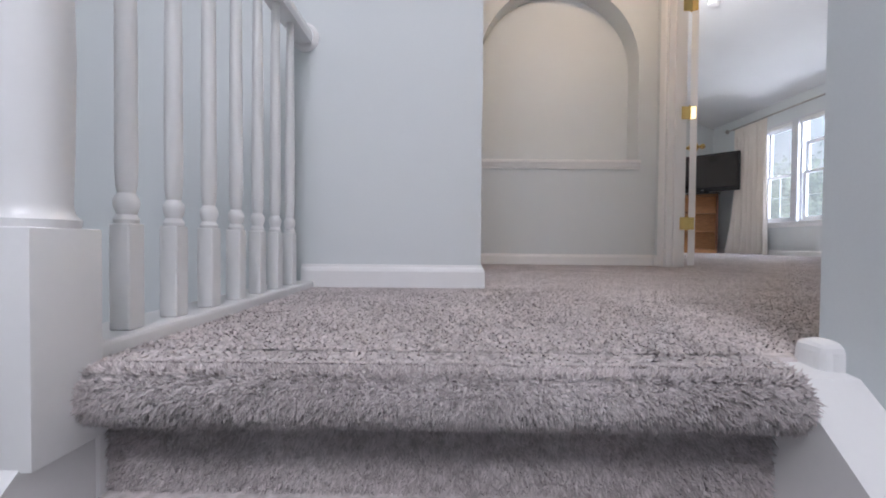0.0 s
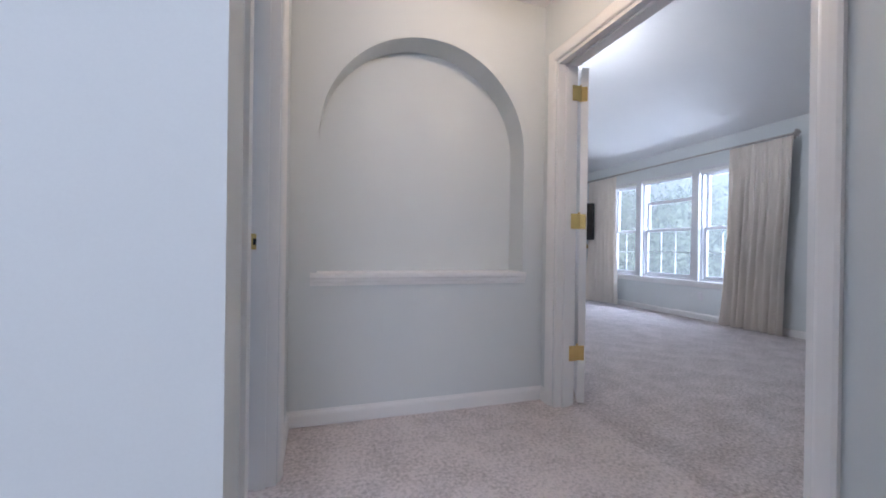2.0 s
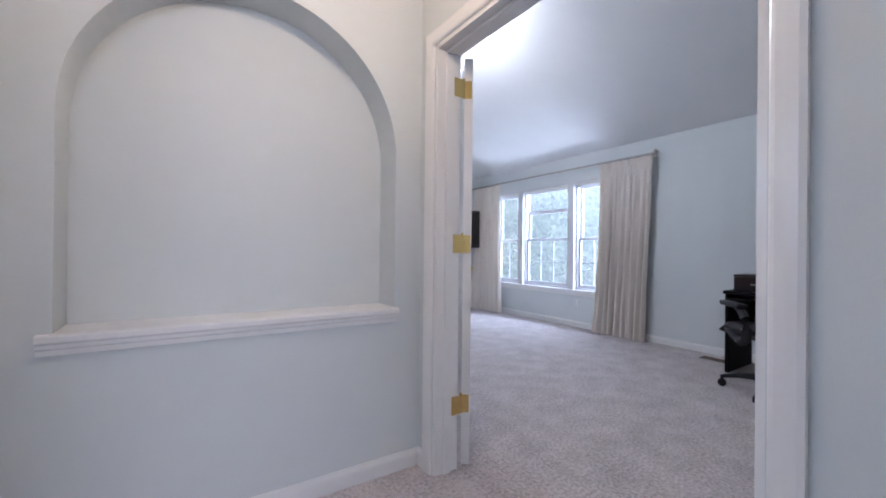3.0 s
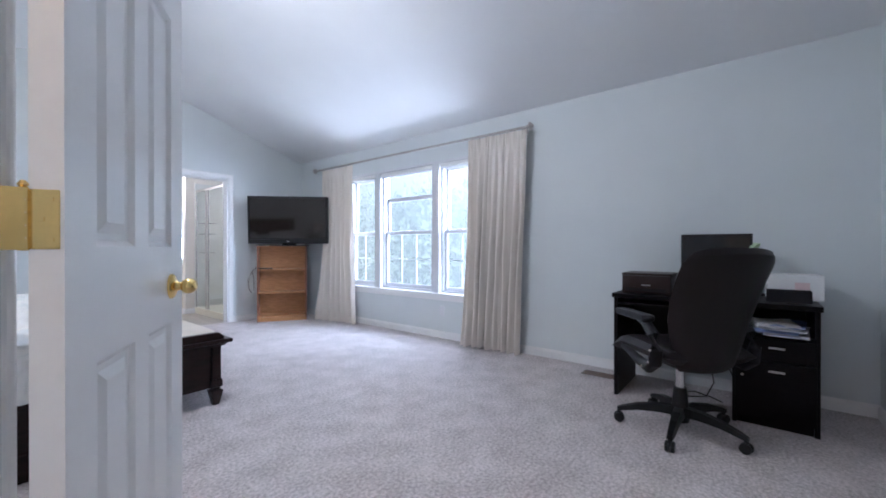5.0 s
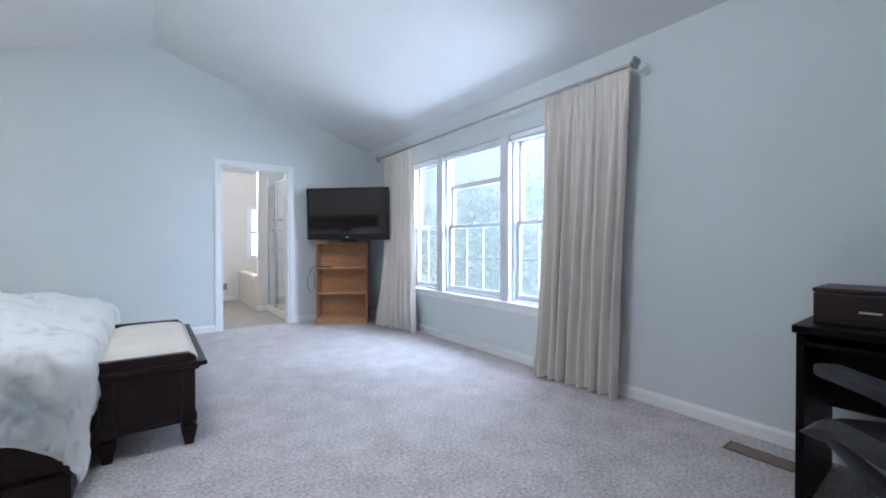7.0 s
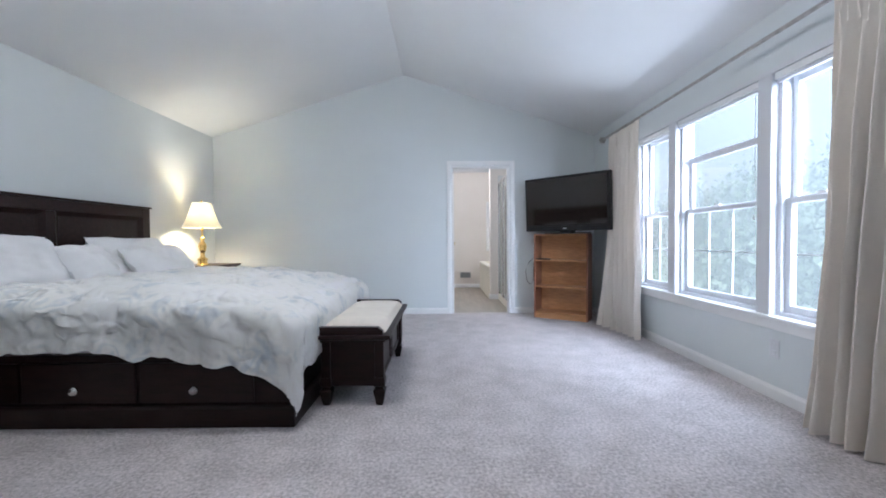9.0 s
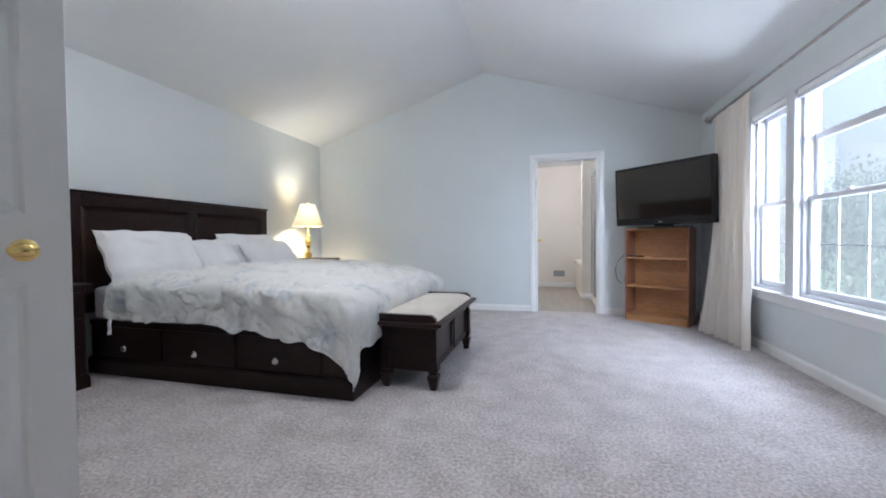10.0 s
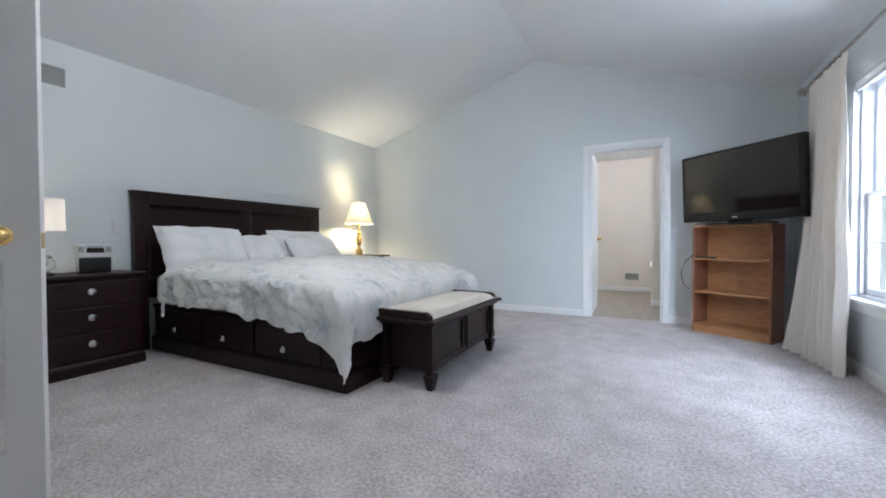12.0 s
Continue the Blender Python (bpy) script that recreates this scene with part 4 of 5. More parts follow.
def duvet():
    d = thing("duvet", 0, 0, 0, 0, "rumpled white duvet with a pale grey-blue swirl print", "duvet")
    x0, xe, x2 = 0.53, 2.44, 2.80
    yc, ye, over = 5.61, 0.945, 0.37
    nu, nv = 110, 120
    bm = bmesh.new()
    grid = []
    for i in range(nu + 1):
        u = x0 + (x2 - x0) * i / nu
        row = []
        for j in range(nv + 1):
            v = -(ye + over) + 2 * (ye + over) * j / nv
            ox, oy, s = max(0, u - xe), max(0, abs(v) - ye), (1 if v > 0 else -1)
            reach = max(ox, oy) + (0.40 if s < 0 else 0.35) * min(ox, oy)
            fold = 0.6 * noise.noise(Vector((u * 4.2, v * 4.2, 1.3))) + 0.9 * (0.35 - abs(noise.noise(Vector((u * 3.1 + 0.4 * v, v * 3.4, 7.7)))))
            calm = 1 - 0.75 * min(1, min(ox, oy) * 9)
            fold *= calm
            fine_fold = calm * noise.noise(Vector((u * 14 + 3 * fold, v * 14, 4.1)))
            drop = max(0, reach - 0.03)
            drop *= 0.95 + 0.06 * noise.noise(Vector((u * 3, v * 3, 9)))
            if s < 0:
                drop *= 0.84 + 0.30 * max(0, min(1, (u - 1.55) / 0.85)) ** 1.5 * (1 if oy else 0) - 0.10 * (u < 0.9)
            ang = math.atan2(oy, ox) if reach else 0
            out = (0.05 * min(1, reach / 0.08) + 0.022 * fold * min(1, reach * 6)) if reach else 0
            x = min(u, xe) + out * math.cos(ang)
            y = yc + s * (min(abs(v), ye) + out * math.sin(ang))
            crease = calm * (0.25 - abs(noise.noise(Vector((u * 7 + 2.2 * fold, v * 5 - 1.5 * fold, 5.5)))))
            foot = 0.105 * max(0, min(1, (u - xe + 0.5) / 0.5)) ** 2
            side = 0.05 * max(0, min(1, (abs(v) - ye + 0.16) / 0.16)) ** 2
            z = 0.728 + 0.05 * fold + 0.014 * fine_fold + 0.040 * crease - drop - max(foot, side)
            z += 0.02 * math.sin(min(1, max(0, (u - x0) / 1.8)) * math.pi) - 0.03 * max(0, (u - 1.2) / 1.2) - 0.03 * max(0, v) * max(0, min(1, u - 0.9))
            side_fold = noise.noise(Vector((u * 8.5, 2.0, 3.0 + s))) if oy else noise.noise(Vector((2.0, v * 8.5, 3.0)))
            push = 0.024 * calm * side_fold * min(1, reach * 5) if reach else 0
            x += 0.012 * fine_fold * (reach > 0) + (push if ox else 0)
            y += s * push * (oy > 0)
            y += (0.02 * fine_fold + 0.035 * crease) * (reach > 0)
            row.append(bm.verts.new((x, y, z)))
        grid.append(row)
    for a, b in zip(grid, grid[1:]):
        for j in range(nv):
            bm.faces.new((a[j], a[j + 1], b[j + 1], b[j]))
    bmesh.ops.smooth_vert(bm, verts=bm.verts, factor=0.5, use_axis_x=True, use_axis_y=True, use_axis_z=True)
    thicken(bm, 0.02)
    cover = part("duvet_cover", bm, M["duvet"], d, "", True)
    part("ribbon_tie", tube([(0.58, 4.60, 0.45), (0.585, 4.585, 0.41), (0.58, 4.59, 0.36), (0.59, 4.58, 0.33)], [0.010, 0.013, 0.011, 0.014], 6), M["pillow"], d, "white cloth tie")


duvet()


def pillow(name, x, y, z, w, h, t, tilt, turn, material, label, seed):
    p = thing(name, x, y, z, turn, label, "pillow", "bed pillows")
    bm = bmesh.new()
    n = 26
    for side in (1, -1):
        g = []
        for i in range(n + 1):
            row = []
            for j in range(n + 1):
                a, b = 2 * i / n - 1, 2 * j / n - 1
                puff = max(0, (1 - abs(a) ** 3) * (1 - abs(b) ** 3)) ** 0.5
                pinch = 1 - 0.07 * (abs(a) ** 2) * (1 - abs(b)) - 0.0
                k = noise.noise(Vector((a * 2.6, b * 2.6, seed))) * 0.02 + noise.noise(Vector((a * 6, b * 6, seed + 5))) * 0.008
                dent = noise.noise(Vector((a * 1.7, b * 1.7, seed + 9))) * 0.018
                pt = Vector((side * t / 2 * puff + k, a * w / 2 * (1 - 0.05 * (1 - b * b)), (b * h / 2) * (1 - 0.06 * (1 - a * a)) * pinch + dent))
                row.append(bm.verts.new(pt))
            g.append(row)
        for q, r in zip(g, g[1:]):
            for j in range(n):
                bm.faces.new((q[j], q[j + 1], r[j + 1], r[j]))
    bmesh.ops.remove_doubles(bm, verts=bm.verts, dist=0.0005)
    turned(bm, Matrix.Translation((0, 0, h / 2 * math.cos(radians(tilt)))) @ pose(0, 0, 0, 0, -tilt, 0))
    part("pillow_case", bm, material, p, "", True)
    return p


pillow("pillow", 0.50, 5.0, 0.66, 0.78, 0.46, 0.27, 27, 0, M["pillow"], "large white printed pillow leaning on the headboard", 1.0)
pillow("pillow", 0.50, 6.10, 0.66, 0.80, 0.46, 0.26, 30, 0, M["pillow"], "large white pillow leaning on the headboard", 2.0)
pillow("pillow", 0.60, 5.52, 0.68, 0.44, 0.38, 0.20, 34, 8, M["pillow"], "smaller white pillow between the larger ones", 3.0)
pillow("pillow", 0.74, 6.08, 0.69, 0.66, 0.36, 0.22, 40, -4, M["pillow"], "white pillow in front of the larger one", 4.0)


# ---- bench ----
def bench():
    E = M["espresso"]
    b = thing("storage_bench", 2.705, 5.475, 0, 0, "dark wooden storage bench with cream padded seat beside the bed", "bench")
    body = box(-0.165, 0.165, -0.51, 0.51, 0.115, 0.40, 0.004)
    part("body", body, E, b)
    for sx in (-1, 1):
        for sy in (-1, 1):
            post = box(sx * 0.165 - 0.028, sx * 0.165 + 0.028, sy * 0.505 - 0.028, sy * 0.505 + 0.028, 0.12, 0.40, 0.004)
            lg = part("corner_post", post, E, b)
            c = (sx * 0.165, sy * 0.505)
            foot = bmesh.new()
            rings = []
            for r, z in ((0.031, 0.175), (0.034, 0.165), (0.034, 0.125), (0.024, 0.115), (0.022, 0.105), (0.036, 0.098), (0.036, 0.088), (0.019, 0.0)):
                rings.append([foot.verts.new((c[0] + r * dx, c[1] + r * dy, z)) for dx, dy in ((-1, -1), (1, -1), (1, 1), (-1, 1))])
            for a, q in zip(rings, rings[1:]):
                for i in range(4):
                    foot.faces.new((a[i], a[(i + 1) % 4], q[(i + 1) % 4], q[i]))
            foot.faces.new(rings[0])
            foot.faces.new(rings[-1][::-1])
            part("leg", foot, E, lg)
    for a, c in ((-0.46, -0.03), (0.03, 0.46)):
        fr = bmesh.new()
        for y0, y1, z0, z1 in ((a, c, 0.36, 0.385), (a, c, 0.14, 0.165), (a, a + 0.025, 0.165, 0.36), (c - 0.025, c, 0.165, 0.36)):
            box(0.165, 0.176, y0, y1, z0, z1, 0.002, fr, 1)
        part("front_panel_frame", fr, E, b)
    for y in (0.0, 0.505):
        bead = bmesh.new()
        for k in range(8):
            bmesh.ops.create_uvsphere(bead, u_segments=8, v_segments=6, radius=0.011, matrix=Matrix.Translation((0.170 if y == 0 else 0.194, y, 0.185 + k * 0.023)))
        part("bead_column", bead, E, b, "carved column of beads", True)
    lid = moulding([(-0.20, -0.55), (0.20, -0.55), (0.20, 0.55), (-0.20, 0.55), (-0.20, -0.55)], [(-0.02, 0.40), (0.004, 0.40), (0.012, 0.412), (0.020, 0.418), (0.040, 0.424), (0.044, 0.436), (0.040, 0.448), (-0.02, 0.448)])
    box(-0.19, 0.19, -0.54, 0.54, 0.402, 0.446, bm=lid)
    part("lid", lid, E, b)
    for sy in (-1, 1):
        en = prism([(-0.20, 0.448), (0.195, 0.448), (0.195, 0.470), (0.165, 0.494), (-0.20, 0.497)], "y", sy * 0.55 - 0.02, sy * 0.55 + 0.02)
        part("end_rail", en, E, b)
    cu = bmesh.new()
    nx, ny = 14, 34
    g = []
    for i in range(nx + 1):
        row = []
        for j in range(ny + 1):
            a, c = 2 * i / nx - 1, 2 * j / ny - 1
            z = 0.452 + 0.052 * ((1 - abs(a) ** 5) * (1 - abs(c) ** 9)) ** 0.5
            row.append(cu.verts.new((a * 0.205, c * 0.527, z)))
        g.append(row)
    for q, r in zip(g, g[1:]):
        for j in range(ny):
            cu.faces.new((q[j], q[j + 1], r[j + 1], r[j]))
    thicken(cu, 0.004)
    part("seat_pad", cu, M["cushion"], b, "cream woven seat pad", True)


bench()


# ---- nightstands ----
def nightstand(x0, x1, y0, y1, h, label):
    E = M["espresso"]
    n = thing("nightstand", (x0 + x1) / 2, (y0 + y1) / 2, 0, 0, label, "nightstand", "nightstands")
    hx, hy = (x1 - x0) / 2, (y1 - y0) / 2
    part("body", box(-hx + 0.01, hx - 0.02, -hy + 0.02, hy - 0.02, 0.09, h - 0.035, 0.004), E, n)
    part("top", moulding([(-hx, -hy), (hx, -hy), (hx, hy), (-hx, hy), (-hx, -hy)][::1], [(-0.15, h - 0.035), (-0.008, h - 0.035), (0.0, h - 0.028), (0.012, h - 0.020), (0.014, h - 0.008), (0.008, h), (-0.15, h)]), E, n)
    part("top_board", box(-hx + 0.1, hx - 0.1, -hy + 0.1, hy - 0.1, h - 0.034, h - 0.001), E, n)
    part("plinth", moulding([(-hx, -hy), (hx, -hy), (hx, hy), (-hx, hy), (-hx, -hy)], [(-0.10, 0), (-0.006, 0), (-0.006, 0.065), (-0.012, 0.08), (-0.02, 0.09), (-0.10, 0.09)]), E, n)
    zs = [0.105, 0.29, 0.475, h - 0.05]
    for a, b in zip(zs, zs[1:]):
        d = part("drawer", box(hx - 0.021, hx - 0.006, -hy + 0.045, hy - 0.045, a + 0.004, b - 0.004, 0.005), E, n)
        k = turned(lathe([(0.008, 0), (0.008, 0.012), (0.022, 0.020), (0.026, 0.030), (0.019, 0.038), (0.0, 0.042)], 16), pose(hx - 0.006, 0, (a + b) / 2 + 0.02, 0, 90))
        part("drawer_knob", k, M["chrome"], d, "round nickel knob", True)
    return n


nightstand(0.15, 0.585, 3.78, 4.47, 0.705, "dark wooden three-drawer nightstand with nickel knobs")
nightstand(0.15, 0.655, 6.98, 7.60, 0.74, "dark wooden nightstand under the brass lamp")


def brass_lamp(x, y, z):
    l = thing("table_lamp", x, y, z, 0, "lit turned brass table lamp with a cream bell shade", "lamp")
    part("lamp_base", lathe([(0.062, 0), (0.062, 0.012), (0.052, 0.02), (0.050, 0.06), (0.056, 0.066), (0.056, 0.078), (0.034, 0.09), (0.024, 0.11), (0.022, 0.15), (0.034, 0.165), (0.038, 0.19), (0.046, 0.22), (0.040, 0.25), (0.022, 0.275), (0.020, 0.30), (0.030, 0.312), (0.026, 0.325), (0.013, 0.335), (0.011, 0.40), (0.018, 0.41), (0.018, 0.45), (0.0, 0.46)], 24), M["brass"], l, "turned polished brass base", True)
    bm = bmesh.new()
    n = 48
    rings = []
    for r, h in ((0.205, 0.44), (0.175, 0.50), (0.145, 0.58), (0.118, 0.66), (0.098, 0.735)):
        rings.append([bm.verts.new((r * (1 + 0.008 * (k % 2)) * math.cos(2 * math.pi * k / n), r * (1 + 0.008 * (k % 2)) * math.sin(2 * math.pi * k / n), h)) for k in range(n)])
    for a, b in zip(rings, rings[1:]):
        for k in range(n):
            bm.faces.new((a[k], a[(k + 1) % n], b[(k + 1) % n], b[k]))
    sh = part("shade", bm, M["shade"], l, "cream bell-shaped cloth shade", True)
    part("finial", lathe([(0.004, 0.70), (0.005, 0.74), (0.010, 0.748), (0.008, 0.765), (0.0, 0.772)], 12), M["brass"], l, "small brass finial", True)
    bulb("lamp_bulb", (x, y, z + 0.60), 2.3, (1.0, 0.84, 0.56), 0.06)
    return l


brass_lamp(0.43, 7.20, 0.74)


def ball_lamp(x, y, z):
    l = thing("table_lamp", x, y, z, 0, "lit table lamp with white drum shade and glass ball base", "lamp")
    part("foot", lathe([(0.055, 0), (0.055, 0.014), (0.03, 0.022), (0.0, 0.022)], 24), M["black_plastic"], l, "dark round foot", True)
    part("glass_ball", sphere(0.062, 0, 0, 0.085), M["ball_glass"], l, "clear bubbled glass ball", True)
    for k in range(9):
        a = 2 * math.pi * k / 9
        part("glass_bead", sphere(0.014, 0.055 * math.cos(a), 0.055 * math.sin(a), 0.085 + 0.03 * math.sin(3 * a), seg=8), M["silver_plastic"], l)
    part("stem", lathe([(0.008, 0.145), (0.008, 0.30), (0.0, 0.30)], 12), M["chrome"], l, "thin nickel stem", True)
    bm = bmesh.new()
    n = 40
    rings = [[bm.verts.new((r * math.cos(2 * math.pi * k / n), r * math.sin(2 * math.pi * k / n), h)) for k in range(n)] for r, h in ((0.115, 0.31), (0.110, 0.53))]
    for k in range(n):
        bm.faces.new((rings[0][k], rings[0][(k + 1) % n], rings[1][(k + 1) % n], rings[1][k]))
    part("shade", bm, M["shade_white"], l, "off-white drum shade", True)
    bulb("lamp_bulb", (x, y, z + 0.42), 0.14, (1.0, 0.85, 0.66), 0.03)


ball_lamp(0.40, 3.94, 0.706)


def clock_radio(x, y, z, rz):
    c = thing("clock_radio", x, y, z, rz, "silver and black clock radio on the nightstand", "clock radio")
    part("case", box(-0.06, 0.06, -0.105, 0.105, 0.012, 0.150, 0.022, seg=3), M["silver_plastic"], c, "", True)
    part("top_cover", box(-0.058, 0.067, -0.102, 0.102, 0.118, 0.172, 0.012, seg=3), M["silver_plastic"], c, "silver top", True)
    part("dock", box(0.050, 0.072, -0.092, 0.092, 0.012, 0.095, 0.012), M["black_plastic"], c, "black front dock")
    part("display", box(0.062, 0.070, -0.05, 0.05, 0.122, 0.150, 0.003), M["screen"], c, "dark display")
    for y0 in (-0.095, 0.060):
        part("speaker_grille", box(0.062, 0.0695, y0, y0 + 0.032, 0.126, 0.158, 0.004), M["grey_plastic"], c, "grey grille")
    for k in range(4):
        part("button", box(0.062, 0.0695, -0.04 + k * 0.022, -0.026 + k * 0.022, 0.153, 0.161, 0.002), M["grey_plastic"], c)
    part("foot", box(-0.05, 0.05, -0.09, 0.09, 0.0, 0.012), M["black_plastic"], c)
    c.scale = (1.0, 1.0, 1.25)


clock_radio(0.38, 4.22, 0.706, -10)

# wall vent, outlets
def grille(name, m, w, h, slats, material, label):
    g = new(name)
    g.matrix_basis = m
    tagged(g, label, "vent")
    fr = bmesh.new()
    for x0, x1, z0, z1 in ((-w, w, h - 0.012, h), (-w, w, -h, -h + 0.012), (-w, -w + 0.012, -h + 0.012, h - 0.012), (w - 0.012, w, -h + 0.012, h - 0.012)):
        box(x0, x1, -0.008, 0, z0, z1, 0.0015, fr, 1)
    part("frame", fr, material, g)
    # Flat grey plate put in for the shaded duct behind the slats.
    part("backing", box(-w + 0.012, w - 0.012, -0.0025, -0.001, -h + 0.012, h - 0.012), M["grey_plastic"], g, "grey plate for the shade in the duct")
    for i in range(slats):
        z = -h + 0.018 + (2 * h - 0.036) * (i + 0.5) / slats
        part("slat", turned(box(-w + 0.012, w - 0.012, -0.004, 0.003, -0.0012, 0.0012), pose(0, -0.004, z, 40)), material, g)
    return g


grille("wall_vent", pose(XL, 4.085, 2.18, 0, 0, 90), 0.074, 0.07, 10, M["vent_grey"], "grey slatted air vent high on the bed wall")
grille("wall_vent", pose(XL, 3.955, 2.19, 0, 0, 90), 0.04, 0.07, 10, M["vent_grey"], "narrow grey slatted air vent high on the bed wall")
grille("wall_vent", pose(3.76, 10.9, 0.27, 0, 0, 0), 0.11, 0.06, 8, M["vent_grey"], "grey slatted air vent low on the bathroom wall")
fv = grille("floor_vent", pose(5.13, 3.12, 0.0, -90, 0, 90), 0.14, 0.055, 10, M["vent_brown"], "brown metal floor register beside the baseboard")


def outlet(m, label):
    o = new("wall_outlet")
    o.matrix_basis = m
    tagged(o, label, "outlet")
    part("plate", box(-0.036, 0.036, -0.006, 0, -0.058, 0.058, 0.003), M["vinyl_frame"], o)
    for z in (-0.024, 0.024):
        part("socket", box(-0.016, 0.016, -0.008, -0.005, z - 0.014, z + 0.014, 0.003), M["vinyl_frame"], o)


outlet(pose(XL, 4.47, 1.06, 0, 0, 90), "white switch plate beside the headboard")
outlet(pose(XR, 2.42, 0.32, 0, 0, -90), "white wall outlet under the desk")
outlet(pose(XR, 5.0, 0.32, 0, 0, -90), "white wall outlet below the window")


# ---- corner bookcase and television ----
def bookcase():
    b = thing("bookcase", 4.745, 7.475, 0, -31, "honey oak veneer bookcase with three empty shelves, standing across the corner", "bookcase")
    w, d, h, t = 0.335, 0.28, 1.085, 0.018
    part("side_panel", box(-w, -w + t, 0, d, 0, h, 0.002, seg=1), M["oak_side"], b)
    part("side_panel", box(w - t, w, 0, d, 0, h, 0.002, seg=1), M["oak_side"], b)
    part("top", box(-w + t, w - t, 0, d, h - t, h - 0.001, 0.002, seg=1), M["oak"], b)
    part("back_panel", box(-w + t, w - t, d - 0.006, d - 0.002, 0.06, h - t), M["oak"], b)
    part("kick_board", box(-w + t, w - t, 0.006, 0.02, 0, 0.062), M["oak"], b)
    for z in (0.065, 0.40, 0.735):
        part("shelf", box(-w + t, w - t, 0.004, d - 0.006, z, z + t, 0.002, seg=1), M["oak"], b)
    return b


bookcase()


def television():
    t = thing("television", 4.80, 7.385, 1.086, -45, "large flat black television on top of the bookcase", "television")
    w, lean = 0.555, Matrix.Translation((0, 0, 0.035)) @ pose(0, 0, 0, 2.6) @ Matrix.Translation((0, 0, -0.035))
    part("cabinet", turned(box(-w, w, -0.04, 0.03, 0.035, 0.712, 0.012, seg=3), lean), M["black_plastic"], t)
    part("back_shell", turned(box(-0.42, 0.42, 0.03, 0.085, 0.12, 0.62, 0.03), lean), M["black_plastic"], t)
    part("screen", turned(box(-w + 0.035, w - 0.035, -0.0425, -0.0395, 0.115, 0.68, 0.0), lean), M["screen"], t, "dark glossy screen")
    part("speaker_bar", turned(box(-w + 0.03, w - 0.03, -0.046, -0.039, 0.045, 0.095, 0.004), lean), M["black_plastic"], t)
    part("badge", turned(box(-0.022, 0.022, -0.0485, -0.045, 0.063, 0.073), lean), M["silver_plastic"], t, "small silver badge")
    part("stand_neck", box(-0.09, 0.09, -0.01, 0.05, 0.012, 0.05), M["black_plastic"], t)
    part("stand_foot", box(-0.25, 0.25, -0.10, 0.14, 0.0, 0.014, 0.006), M["black_plastic"], t)


television()
rc = thing("remote_control", 4.58, 7.63, 0.753, -40, "black remote control on the bookcase shelf", "remote control")
part("case", box(-0.09, 0.09, -0.022, 0.022, 0, 0.018, 0.006), M["black_plastic"], rc)
for i in range(5):
    part("button", box(-0.07 + i * 0.03, -0.056 + i * 0.03, -0.008, 0.008, 0.0175, 0.0205, 0.001), M["grey_plastic"], rc)
cb = thing("cable", 4.40, 7.70, 0.0, 0, "black cable looping down beside the bookcase", "cable")
part("wire", tube([(0.12, -0.02, 0.76), (0.06, -0.03, 0.78), (0.0, -0.02, 0.72), (-0.04, 0.0, 0.60), (-0.02, 0.02, 0.48), (0.03, 0.05, 0.42), (0.08, 0.08, 0.46), (0.09, 0.10, 0.60), (0.10, 0.16, 0.70)], 0.004, 8), M["black_plastic"], cb, "", True)


# ---- desk ----
def desk():
    B = M["black_wood"]
    d = thing("desk", 5.02, 2.35, 0, 0, "black laminate computer desk with a drawer pedestal, against the wall", "desk")
    part("desktop", box(-0.29, 0.29, -0.535, 0.57, 0.705, 0.735, 0.003), B, d)
    part("side_panel", box(-0.27, 0.27, 0.535, 0.56, 0, 0.704, 0.002, seg=1), B, d)
    part("side_panel", box(-0.27, 0.27, -0.525, -0.50, 0, 0.704, 0.002, seg=1), B, d)
    part("inner_panel", box(-0.27, 0.27, -0.155, -0.13, 0, 0.704, 0.002, seg=1), B, d)
    part("modesty_panel", box(0.22, 0.24, -0.13, 0.535, 0.30, 0.704), B, d)
    part("back_panel", box(0.245, 0.26, -0.50, -0.155, 0.05, 0.704), B, d)
    part("cubby_shelf", box(-0.26, 0.245, -0.50, -0.155, 0.535, 0.553), B, d)
    part("keyboard_ledge", box(-0.26, 0.22, -0.13, 0.535, 0.655, 0.67), B, d)
    for z0, z1 in ((0.40, 0.53), (0.055, 0.393)):
        f = part("drawer", box(-0.285, -0.267, -0.51, -0.145, z0, z1, 0.003), B, d)
        h = box(-0.308, -0.300, -0.375, -0.300, z1 - 0.055, z1 - 0.043, 0.002)
        box(-0.302, -0.284, -0.374, -0.368, z1 - 0.054, z1 - 0.044, bm=h)
        box(-0.302, -0.284, -0.307, -0.301, z1 - 0.054, z1 - 0.044, bm=h)
        part("drawer_handle", h, M["chrome"], f, "short nickel pull")
    part("drawer_lock", turned(lathe([(0.008, 0), (0.008, 0.004), (0, 0.004)], 14), pose(-0.285, -0.18, 0.30, 0, -90)), M["chrome"], d, "round nickel lock")
    part("kick_board", box(-0.25, -0.235, -0.50, -0.155, 0, 0.055), B, d)


desk()


def printer():
    p = thing("printer", 4.98, 2.72, 0.736, 0, "dark brown flat-topped printer on the desk", "printer")
    part("body", box(-0.14, 0.14, -0.158, 0.158, 0.0, 0.125, 0.008), M["printer"], p)
    part("lid", box(-0.142, 0.142, -0.16, 0.16, 0.126, 0.143, 0.005), M["printer"], p)
    part("badge", box(-0.1425, -0.139, -0.03, 0.03, 0.055, 0.062), M["silver_plastic"], p, "small silver badge")
    part("paper_slot", box(-0.1415, -0.138, -0.13, 0.13, 0.015, 0.035), M["black_plastic"], p)


printer()


